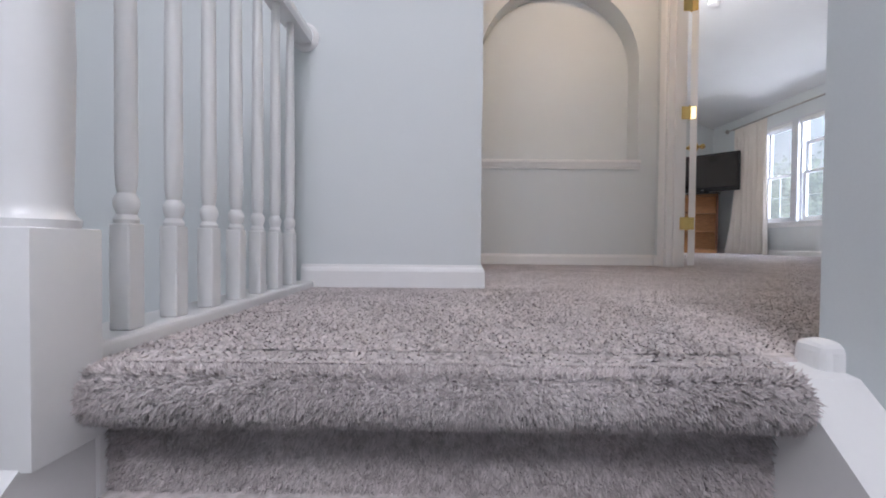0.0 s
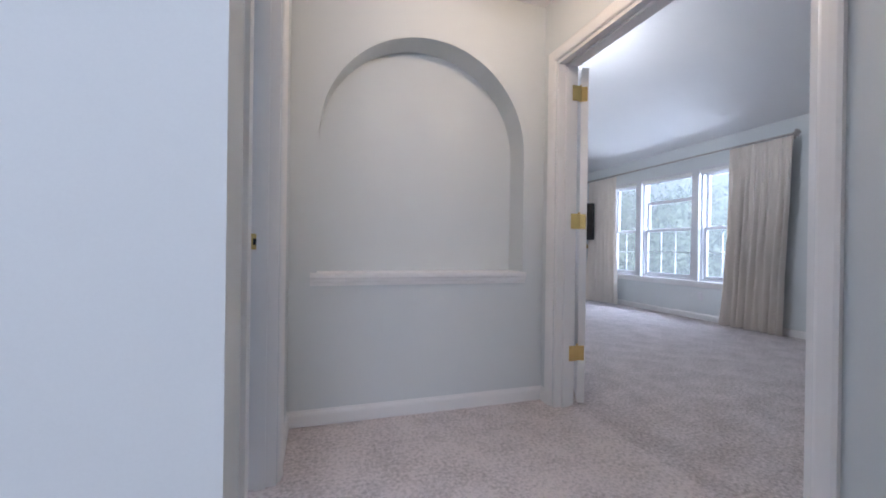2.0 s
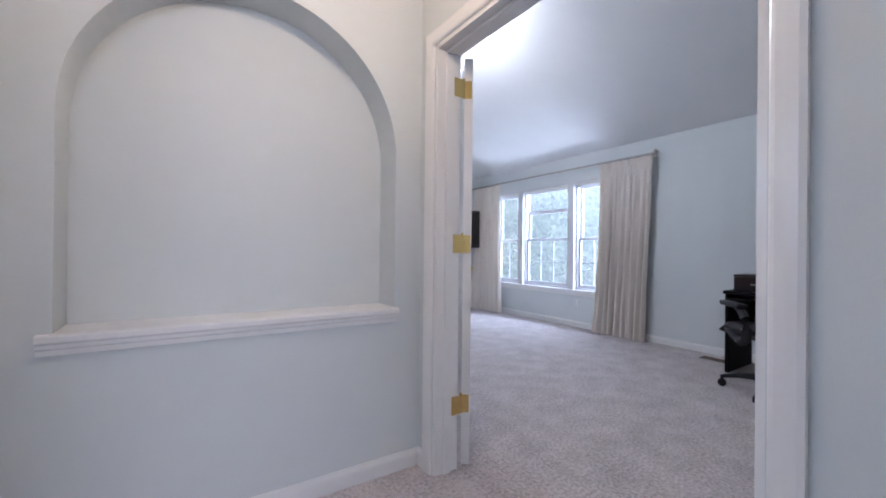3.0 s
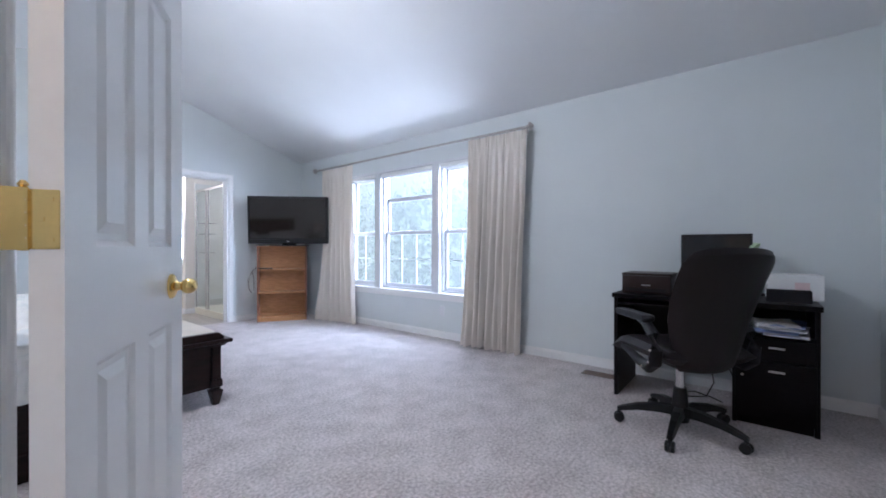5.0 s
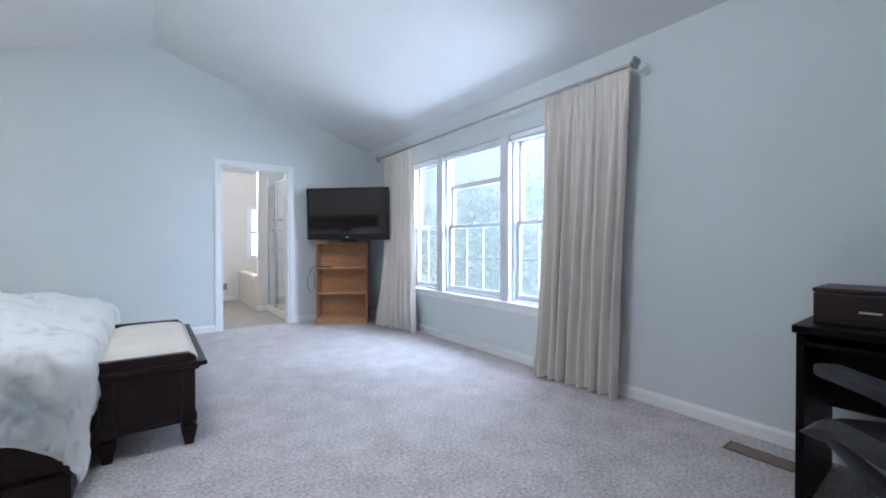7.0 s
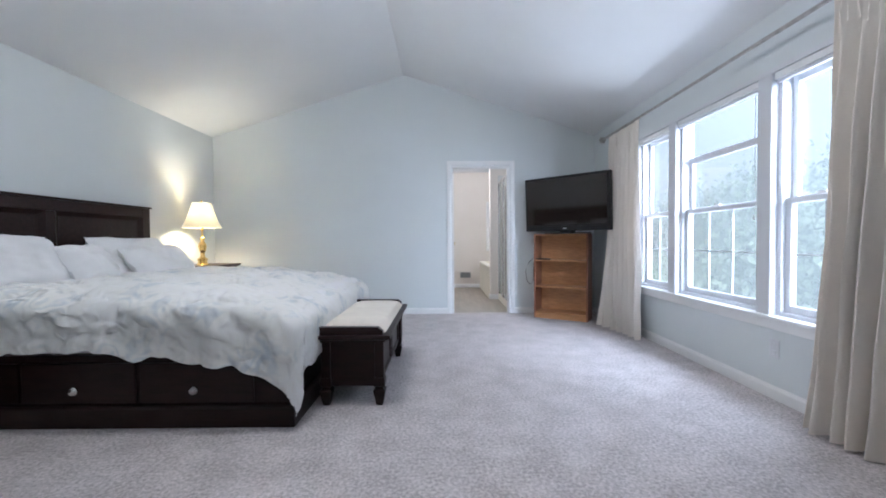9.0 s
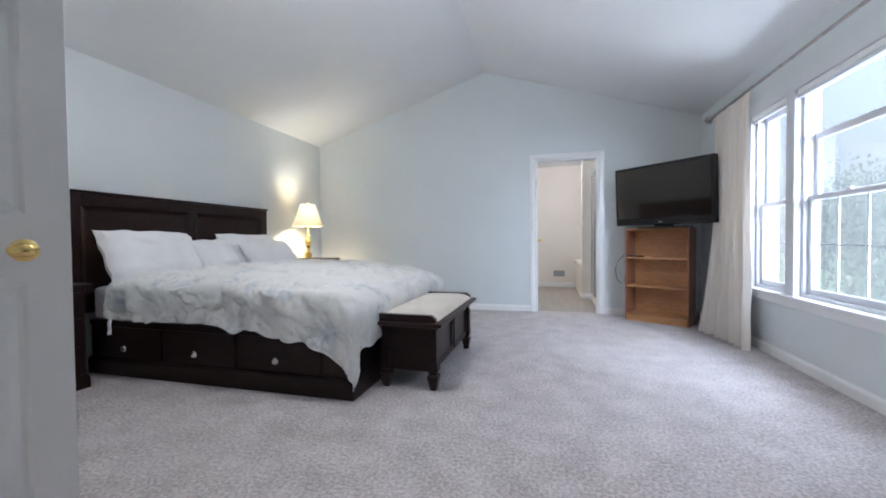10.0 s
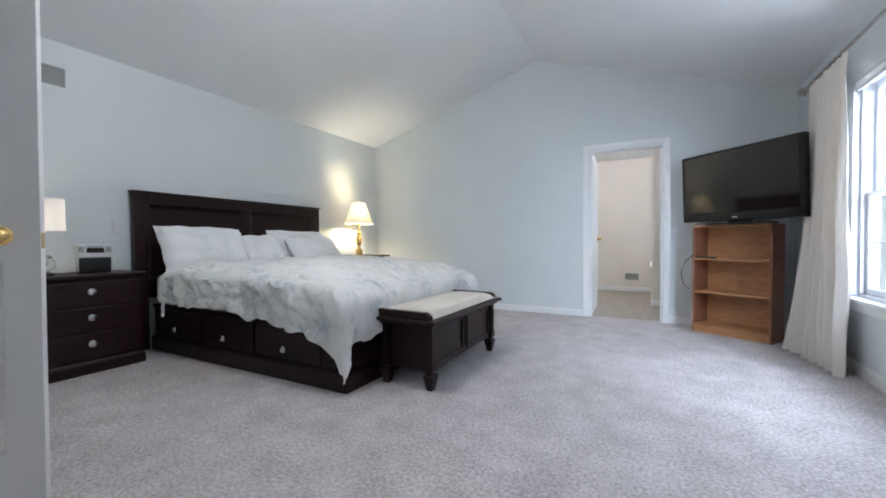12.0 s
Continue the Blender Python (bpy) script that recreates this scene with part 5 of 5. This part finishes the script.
def monitor():
    m = thing("monitor", 5.10, 2.33, 0.736, 4, "black flat computer monitor on the desk, switched off", "monitor")
    part("bezel", box(-0.02, 0.02, -0.205, 0.205, 0.10, 0.42, 0.005), M["black_plastic"], m)
    part("screen", box(-0.0225, -0.0195, -0.192, 0.192, 0.118, 0.405), M["screen"], m, "dark screen")
    part("neck", box(-0.005, 0.03, -0.03, 0.03, 0.012, 0.16, 0.004), M["black_plastic"], m)
    part("foot", box(-0.09, 0.10, -0.12, 0.12, 0.0, 0.012, 0.005), M["silver_plastic"], m, "silver foot")


monitor()
kb = thing("speaker_box", 4.90, 2.52, 0.736, 8, "small silver desktop speaker beside the monitor", "speaker")
part("case", box(-0.03, 0.03, -0.035, 0.035, 0, 0.055, 0.008), M["silver_plastic"], kb)

st = thing("paper_box", 5.12, 1.935, 0.736, 3, "white paper box with pale pink print on the desk", "box")
part("carton", box(-0.11, 0.11, -0.145, 0.12, 0, 0.155, 0.003), M["paper"], st)
part("label_print", box(-0.1105, -0.108, -0.08, -0.01, 0.045, 0.11), M["pink_paper"], st, "pale pink printed label")
og = thing("desk_organizer", 4.86, 1.955, 0.736, 0, "black mesh letter holder on the desk", "organizer")
for x in (-0.035, 0.035):
    part("mesh_side", box(x - 0.002, x + 0.002, -0.10, 0.10, 0.004, 0.066), M["arm"], og)
    fr = tube([(x, -0.10, 0.004), (x, -0.10, 0.07), (x, 0.10, 0.07), (x, 0.10, 0.004)], 0.004, 6)
    part("wire_rim", fr, M["black_plastic"], og)
part("base", box(-0.04, 0.04, -0.10, 0.10, 0.0, 0.004), M["black_plastic"], og)

rnd = random.Random(4)
for k in range(8):
    s = thing("paper_sheet", 4.88 + rnd.uniform(-0.06, 0.02), 2.0 + rnd.uniform(-0.04, 0.04), 0.554 + k * 0.008, rnd.uniform(-14, 14), "loose sheets in the desk cubby" if k % 3 else "blue folder in the desk cubby", "paper", "papers in the cubby")
    bm = bmesh.new()
    g = [[bm.verts.new((-0.13 + 0.26 * i / 6, -0.10 + 0.2 * j / 6, 0.012 * noise.noise(Vector((i * 0.4, j * 0.4, k))) * (1 if k > 4 else 0.3) - (0.01 if i == 0 and k % 2 else 0))) for j in range(7)] for i in range(7)]
    for a, b in zip(g, g[1:]):
        for j in range(6):
            bm.faces.new((a[j], a[j + 1], b[j + 1], b[j]))
    thicken(bm, 0.002)
    part("sheet", bm, M["blue_paper"] if k % 3 == 0 else M["paper"], s)

gl = thing("desk_lamp", 5.20, 2.10, 0.736, 0, "small desk lamp with a pale green shade and black gooseneck", "desk lamp")
part("foot", lathe([(0.05, 0), (0.05, 0.012), (0.02, 0.02), (0.0, 0.02)], 20), M["black_plastic"], gl, "", True)
part("gooseneck", tube([(0, 0, 0.015), (0.005, -0.01, 0.12), (0.0, -0.03, 0.2), (-0.03, -0.035, 0.27), (-0.06, -0.01, 0.30)], 0.007, 8), M["black_plastic"], gl, "", True)
part("shade", turned(lathe([(0.012, 0.06), (0.03, 0.05), (0.055, 0.0), (0.052, 0.0), (0.028, 0.045), (0.0, 0.052)], 20), pose(-0.07, 0.02, 0.31, -50, 20)), M["green"], gl, "pale green shade", True)

cd = thing("power_cable", 5.1, 2.4, 0.0, 0, "black power cables trailing under the desk", "cable")
part("wire", tube([(0.25, 0.02, 0.32), (0.16, -0.02, 0.25), (0.05, -0.06, 0.10), (-0.02, -0.02, 0.012), (-0.08, 0.08, 0.008), (-0.02, 0.14, 0.008), (0.06, 0.06, 0.008), (0.0, -0.05, 0.008), (-0.07, -0.12, 0.008)], 0.004, 8), M["black_plastic"], cd, "", True)
part("wire", tube([(0.22, -0.02, 0.46), (0.14, -0.10, 0.30), (0.10, -0.18, 0.12), (0.12, -0.24, 0.01)], 0.004, 8), M["black_plastic"], cd, "", True)


# ---- office chair ----
def office_chair(x, y, rz):
    """Faces along +x before it is turned."""
    c = thing("office_chair", x, y, 0, rz, "black leather office chair on castors, turned away at the desk", "office chair")
    L, P, A = M["leather"], M["black_plastic"], M["arm"]
    part("gas_lift", lathe([(0.024, 0.23), (0.024, 0.36), (0.018, 0.36), (0.018, 0.42), (0.0, 0.42)], 18), M["chrome"], c, "chrome gas lift", True)
    part("hub", lathe([(0.046, 0.055), (0.05, 0.08), (0.042, 0.16), (0.034, 0.25), (0.0, 0.25)], 20), P, c, "", True)
    for k in range(5):
        a = 2 * math.pi * k / 5 + 1.13
        ca, sa = math.cos(a), math.sin(a)
        bm = bmesh.new()
        rings = []
        for r, h, hw, th in ((0.03, 0.115, 0.030, 0.05), (0.12, 0.118, 0.028, 0.045), (0.22, 0.108, 0.024, 0.034), (0.30, 0.088, 0.020, 0.026), (0.335, 0.078, 0.016, 0.02)):
            rings.append([bm.verts.new((r * ca - s * hw * sa, r * sa + s * hw * ca, h + t * th / 2)) for s, t in ((-1, -1), (1, -1), (0.7, 1), (-0.7, 1))])
        for q, r2 in zip(rings, rings[1:]):
            for i in range(4):
                bm.faces.new((q[i], q[(i + 1) % 4], r2[(i + 1) % 4], r2[i]))
        bm.faces.new(rings[0][::-1])
        bm.faces.new(rings[-1])
        lg = part("base_leg", bm, P, c)
        cst = bmesh.new()
        for s in (-1, 1):
            turned_wheel = lathe([(0.012, -0.009), (0.027, -0.008), (0.029, 0.0), (0.027, 0.008), (0.012, 0.009)], 16)
            turned(turned_wheel, Matrix.Translation((0.325 * ca - s * 0.014 * sa, 0.325 * sa + s * 0.014 * ca, 0.029)) @ Matrix.Rotation(a + math.pi / 2, 4, "Z") @ Matrix.Rotation(math.pi / 2, 4, "Y"))
            me = bpy.data.meshes.new("castor_wheel")
            turned_wheel.to_mesh(me)
            turned_wheel.free()
            cst.from_mesh(me)
            bpy.data.meshes.remove(me)
        lathe([(0.008, 0.03), (0.012, 0.055), (0.010, 0.075)], 10, 0.325 * ca, 0.325 * sa, cst)
        part("castor", cst, P, lg, "twin-wheel castor")
    part("seat_plate", box(-0.12, 0.12, -0.10, 0.10, 0.385, 0.42, 0.01), P, c)
    # seat cushion, waterfall front
    bm = bmesh.new()
    n = 20
    rows = []
    for i in range(n + 1):
        u = i / n
        row_t, row_b = [], []
        for j in range(n + 1):
            v = 2 * j / n - 1
            edge = (1 - abs(v) ** 6) ** 0.4 if abs(v) < 1 else 0
            ee = (max(0, 1 - abs(2 * u - 1) ** 7)) ** 0.4
            xx, yy = -0.25 + 0.54 * u, v * 0.262 * (1 - 0.06 * (1 - u))
            lip = 0.06 * max(0, u - 0.72) ** 2 / 0.08
            mid = 0.470 - lip + 0.015 * abs(v) ** 2
            row_t.append(bm.verts.new((xx, yy, mid + 0.05 * edge * ee)))
            row_b.append(bm.verts.new((xx, yy, mid - 0.045 * edge * ee)))
        rows.append((row_t, row_b))
    for (a, a2), (b, b2) in zip(rows, rows[1:]):
        for j in range(n):
            bm.faces.new((a[j], a[j + 1], b[j + 1], b[j]))
            bm.faces.new((a2[j], b2[j], b2[j + 1], a2[j + 1]))
    bmesh.ops.remove_doubles(bm, verts=bm.verts, dist=0.0008)
    part("seat", bm, L, c, "padded black leather seat", True)
    # back rest
    bm = bmesh.new()
    n = 22
    rows = []
    for i in range(n + 1):
        u = i / n
        hw = 0.155 + 0.085 * math.sin(min(1, u * 1.45) * math.pi * 0.5) - 0.02 * max(0, u - 0.8) * 5 * max(0, u - 0.8)
        rf, rb = [], []
        for j in range(n + 1):
            v = 2 * j / n - 1
            edge = (max(0, 1 - abs(v) ** 5)) ** 0.5
            ee = (max(0, 1 - abs(2 * u - 1) ** 9)) ** 0.5
            corner = 1 - 0.14 * max(0, (u - 0.86) / 0.14) ** 2 - 0.10 * max(0, (0.1 - u) / 0.1) ** 2
            z = 0.40 + 0.66 * u - 0.02 * abs(v) ** 3 * max(0, u - 0.7) / 0.3
            cx = -0.235 - 0.20 * u + 0.05 * abs(v) ** 2 + 0.05 * math.sin(u * math.pi)
            q = 0.012 * math.sin(u * 18) * edge if 0.08 < u < 0.95 else 0
            rf.append(bm.verts.new((cx + (0.055 * edge * ee) + q, v * hw * corner, z)))
            rb.append(bm.verts.new((cx - 0.045 * edge * ee, v * hw * corner, z)))
        rows.append((rf, rb))
    for (a, a2), (b, b2) in zip(rows, rows[1:]):
        for j in range(n):
            bm.faces.new((a[j], a[j + 1], b[j + 1], b[j]))
            bm.faces.new((a2[j], b2[j], b2[j + 1], a2[j + 1]))
    bmesh.ops.remove_doubles(bm, verts=bm.verts, dist=0.0008)
    part("backrest", bm, L, c, "tall padded black leather back", True)
    for s in (-1, 1):
        y0 = s * 0.275
        loop = [(0.10, 0.668), (-0.02, 0.672), (-0.11, 0.650), (-0.175, 0.595), (-0.20, 0.52), (-0.19, 0.45), (-0.14, 0.412), (-0.05, 0.425), (0.05, 0.452), (0.13, 0.465)]
        br = tube([(px, 0, pz) for px, pz in loop], [0.016, 0.02, 0.024, 0.027, 0.029, 0.031, 0.030, 0.026, 0.02, 0.012], 12)
        turned(br, Matrix.Translation((0, y0, 0)) @ Matrix.Diagonal((1, 1.15, 1, 1)))
        arm = part("arm_bracket", br, A, c, "curved one-piece arm loop", True)
        pad = box(-0.14, 0.16, y0 - 0.038, y0 + 0.038, 0.655, 0.695, 0.018, seg=3)
        part("arm_pad", pad, A, arm, "padded arm rest", True)
        for bx, bz in ((-0.185, 0.455), (-0.12, 0.415), (-0.2, 0.52)):
            part("bolt", turned(lathe([(0.008, 0), (0.007, 0.004), (0.0, 0.005)], 12), pose(bx, y0 + s * 0.032, bz, -90 * s)), M["chrome"], arm, "steel bolt")


office_chair(4.41, 2.45, 43)


# ---- bedroom ceiling ----
# Made-up lamp, placed out of view to fill the bedroom with light.
LZ = slope(2.6)
cl = thing("ceiling_lamp", 2.6, 4.4, LZ, 0, "unseen semi-flush bedroom lamp with a frosted bowl, added as fill light", "ceiling lamp")
part("lamp_plate", lathe([(0.09, 0.03), (0.09, -0.05), (0.06, -0.06), (0.0, -0.06)], 28), M["brass"], cl, "brass ceiling plate", True)
part("glass_bowl", lathe([(0.02, -0.055), (0.15, -0.07), (0.16, -0.09), (0.14, -0.13), (0.09, -0.16), (0.03, -0.175), (0.0, -0.176)], 28), M["shade_white"], cl, "frosted glass bowl", True)
bulb("bedroom_fill_light", (2.6, 4.4, LZ - 0.30), 4.6, (1.0, 0.95, 0.86), 0.15)
sd = thing("smoke_detector", 3.30, 4.92, slope(3.30) - 0.004, 0, "white round smoke detector on the sloping ceiling", "smoke detector")
part("case", turned(lathe([(0.062, 0.0), (0.062, -0.02), (0.05, -0.034), (0.02, -0.038), (0.0, -0.038)], 24), pose(0, 0, 0, 0, 17.6)), M["white_plastic"], sd, "", True)

# ---- bathroom ----
tb = thing("bathtub", 4.06, 9.37, 0, 0, "cream panelled bathtub against the bathroom window wall", "bathtub")
part("panel", box(0.012, 0.03, 0.0, 1.53, 0, 0.50), M["tub"], tb)
bm = bmesh.new()
loops = []
for (ix, iy, z) in ((0, 0, 0.50), (0, 0, 0.545), (0.02, 0.02, 0.56), (0.10, 0.12, 0.56), (0.13, 0.15, 0.53), (0.20, 0.25, 0.14), (0.22, 0.27, 0.12)):
    loops.append([bm.verts.new(v) for v in ((ix, iy, z), (1.2 - ix, iy, z), (1.2 - ix, 1.53 - iy, z), (ix, 1.53 - iy, z))])
for a, b in zip(loops, loops[1:]):
    for i in range(4):
        bm.faces.new((a[i], a[(i + 1) % 4], b[(i + 1) % 4], b[i]))
bm.faces.new(loops[-1])
part("basin", bm, M["tub"], tb, "cream acrylic basin")
sh = thing("shower_stall", 4.22, 8.10, 0, 0, "glass shower stall with chrome frame and wire racks", "shower")
part("base", box(0, 0.95, 0, 1.15, 0, 0.10, 0.01), M["tub"], sh)
part("wall_lining", box(0.90, 0.94, 0.0, 1.15, 0.10, 2.1), M["tile"], sh)
part("wall_lining", box(0.0, 0.90, 1.12, 1.148, 0.10, 2.1), M["tile"], sh)
for y in (0.0, 0.62, 0.70, 1.10):
    part("frame_post", box(0.0, 0.025, y, y + 0.022, 0.10, 1.95), M["chrome"], sh)
part("head_rail", box(0.0, 0.03, 0.0, 1.122, 1.95, 1.985), M["chrome"], sh)
g = part("glass_panel", box(0.009, 0.015, 0.022, 0.62, 0.10, 1.95), M["shower_glass"], sh, "clear shower glass")
g.visible_shadow = False
g = part("glass_panel", box(0.009, 0.015, 0.722, 1.10, 0.10, 1.95), M["shower_glass"], sh, "clear shower glass")
g.visible_shadow = False
for z in (0.98, 1.28, 1.45):
    bm = tube([(0.05, 0.75, z), (0.05, 1.08, z)], 0.006, 6)
    tube([(0.16, 0.75, z), (0.16, 1.08, z)], 0.006, 6, bm)
    for k in range(6):
        tube([(0.05, 0.78 + k * 0.055, z), (0.16, 0.78 + k * 0.055, z)], 0.004, 6, bm)
    part("wire_rack", bm, M["black_plastic"], sh, "dark wire rack")
part("rack_pole", tube([(0.105, 0.95, 0.10), (0.105, 0.95, 1.9)], 0.011, 8), M["black_plastic"], sh, "dark pole")
# Unseen lamp added to brighten the bathroom behind the doorway.
bath_lamp = thing("ceiling_lamp", 3.6, 9.3, HALL, 0, "unseen flush bathroom lamp, added as fill light", "ceiling lamp")
part("glass_bowl", lathe([(0.15, 0.0), (0.15, -0.03), (0.12, -0.07), (0.05, -0.09), (0.0, -0.092)], 24), M["shade_white"], bath_lamp, "frosted bowl", True)
bulb("bath_fill_light", (3.6, 9.3, HALL - 0.12), 3.6, (1.0, 0.91, 0.83), 0.06)


# ---- outside ----
setting(part("ground", box(-60, 160, -110, 130, -3.6, -3.5), M["lawn"]), "green lawn below the bedroom window", "ground")


def tree(x, y, h, spread, seed):
    rnd = random.Random(seed)
    t = thing("tree", x, y, -3.5, 0, "leafy green tree outside the bedroom window", "tree", "garden trees")
    trunk = tube([(0, 0, 0), (0.1, 0.05, h * 0.3), (0.0, 0.1, h * 0.6), (0.1, 0.0, h * 0.9)], [0.22, 0.17, 0.11, 0.04], 10)
    tips = []
    for k in range(14):
        a, z0 = rnd.uniform(0, 6.28), h * rnd.uniform(0.25, 0.8)
        ln = spread * rnd.uniform(0.5, 1.0)
        e = Vector((ln * math.cos(a), ln * math.sin(a), z0 + ln * rnd.uniform(0.2, 0.7)))
        tube([(0.05, 0.05, z0), tuple(e * 0.5 + Vector((0, 0, z0 * 0.5))), tuple(e)], [0.07, 0.045, 0.015], 6, trunk)
        tips += [e, e * 0.7 + Vector((0, 0, z0 * 0.3))]
    tips += [Vector((0, 0, h * 0.95)), Vector((0.3, 0.2, h * 0.85)), Vector((-0.2, 0.1, h))]
    part("trunk", trunk, M["bark"], t, "grey-brown trunk and limbs")
    verts, faces = [], []
    for _ in range(7600):
        c = rnd.choice(tips)
        r = spread * 0.42
        p = c + Vector((rnd.gauss(0, r * 0.5), rnd.gauss(0, r * 0.5), rnd.gauss(0, r * 0.4)))
        q = Euler((rnd.uniform(0, 6.3), rnd.uniform(0, 6.3), rnd.uniform(0, 6.3))).to_matrix()
        s = rnd.uniform(0.07, 0.14)
        i = len(verts)
        for a, b in ((-s, 0), (0, -s * 0.5), (s, 0), (0, s * 0.5)):
            verts.append(p + q @ Vector((a, b, 0)))
        faces.append((i, i + 1, i + 2, i + 3))
    me = bpy.data.meshes.new("crown")
    me.from_pydata(verts, [], faces)
    me.materials.append(M["leaf"])
    cr = new("crown", me)
    cr.parent = t
    tagged(cr, "loose green crown")


for k, (x, y, h, s) in enumerate(((13.5, 9.5, 6.3, 2.4), (15.5, 13.5, 6.8, 2.6), (13.0, 6.0, 5.4, 2.1), (16.5, 17.5, 6.6, 2.7), (14.5, 2.5, 5.6, 2.2), (20, 9, 7.0, 3.0), (19, 22, 7.2, 3.0), (11.5, 12.5, 4.6, 1.8), (18, 27, 7.0, 3.0))):
    tree(x, y, h, s, k)


# ---- carpet pile ----
def pile(name, patches, density, h, w, label, seed):
    """Tufts of pile scattered over level patches (x0, x1, y0, y1, z) and bent round the stair nosing."""
    rng = np.random.default_rng(seed)
    base, up = [], []
    for x0, x1, y0, y1, z in patches:
        n = int((x1 - x0) * (y1 - y0) * density)
        p = np.stack([rng.uniform(x0, x1, n), rng.uniform(y0, y1, n), np.full(n, z)], 1)
        base.append(p)
        up.append(np.tile([0.0, 0.0, 1.0], (n, 1)))
    return base, up, rng


def tufts(name, base, up, rng, h, w, label, material, worn=False, droop=0.0):
    base, up = np.concatenate(base), np.concatenate(up)
    n = len(base)
    tangent = np.cross(up, rng.normal(0, 1, (n, 3)))
    tangent /= np.linalg.norm(tangent, axis=1, keepdims=True) + 1e-9
    tangent += droop * np.where(up[:, 2:3] < 0.7, 1.0, 0.0) * np.array([0.0, 0.0, -1.0])
    side = np.cross(up, tangent)
    side /= np.linalg.norm(side, axis=1, keepdims=True) + 1e-9
    hh = h * rng.uniform(0.5, 1.3, (n, 1))
    hh *= np.where(up[:, 2:3] > 0.9, 0.42, 1.0) if worn else 1.0
    ll = w * 1.7 * rng.uniform(0.6, 1.3, (n, 1))
    if worn:
        wear = np.clip(1.0 - (base[:, 1:2] - 0.8) * 0.8, 0.5, 1.0)
        hh *= wear
        ll *= wear
    ww = w * rng.uniform(0.7, 1.3, (n, 1))
    v = np.empty((n, 3, 3))
    v[:, 0] = base - side * ww / 2 - up * 0.0005
    v[:, 1] = base + side * ww / 2 - up * 0.0005
    v[:, 2] = base + tangent * ll + up * hh
    me = bpy.data.meshes.new(name)
    me.vertices.add(3 * n)
    me.vertices.foreach_set("co", v.reshape(-1).astype(np.float32))
    me.loops.add(3 * n)
    me.loops.foreach_set("vertex_index", np.arange(3 * n, dtype=np.int32))
    me.polygons.add(n)
    me.polygons.foreach_set("loop_start", np.arange(0, 3 * n, 3, dtype=np.int32))
    me.update(calc_edges=True)
    me.materials.append(material)
    return tagged(new(name, me), label, "carpet pile", kind="stuff")


b, u, rng = pile("carpet_pile", [(1.78, 5.34, 1.52, 4.68, 0.0), (2.45, 5.34, 4.68, 7.94, 0.0), (0.16, 1.80, 3.26, 4.68, 0.0), (0.16, 2.45, 6.54, 7.94, 0.0)], 26000, 0.011, 0.0055, "", 1)
tufts("carpet_pile", b, u, rng, 0.0026, 0.0056, "greyish beige carpet pile over the bedroom floor", M["pile"])
b, u, rng = pile("carpet_pile", [(-0.385, 0.56, 0.60, 1.48, 0.0), (0.56, HX, 0.685, 1.48, -0.002), (0.20, HX, 1.48, 3.06, -0.002), (HX, 1.82, 1.66, 2.92, -0.002)], 42000, 0.012, 0.004, "", 2)
n = 42000
s = rng.uniform(0, 1, n)
ang = (s * 1.45 - 0.15) * math.pi / 1.3
yy = 0.60 - 0.001 - 0.036 * np.sin(np.clip(ang, 0, 3.1))
zz = -0.035 + 0.035 * np.cos(ang)
b.append(np.stack([rng.uniform(-0.385, 0.545, n), yy, zz], 1))
u.append(np.stack([np.zeros(n), -np.sin(ang), np.cos(ang)], 1))
for i in range(4):
    m = 16000
    b.append(np.stack([rng.uniform(-0.385, 0.545, m), np.full(m, NOSE - i * RUN + 0.026), rng.uniform(-i * RISE - RISE, -i * RISE - 0.075, m)], 1))
    u.append(np.tile([0.0, -1.0, 0.15], (m, 1)))
tufts("carpet_pile", b, u, rng, 0.0085, 0.0045, "greyish beige carpet pile on landing and stairs", M["stair_pile"], True, 0.6)
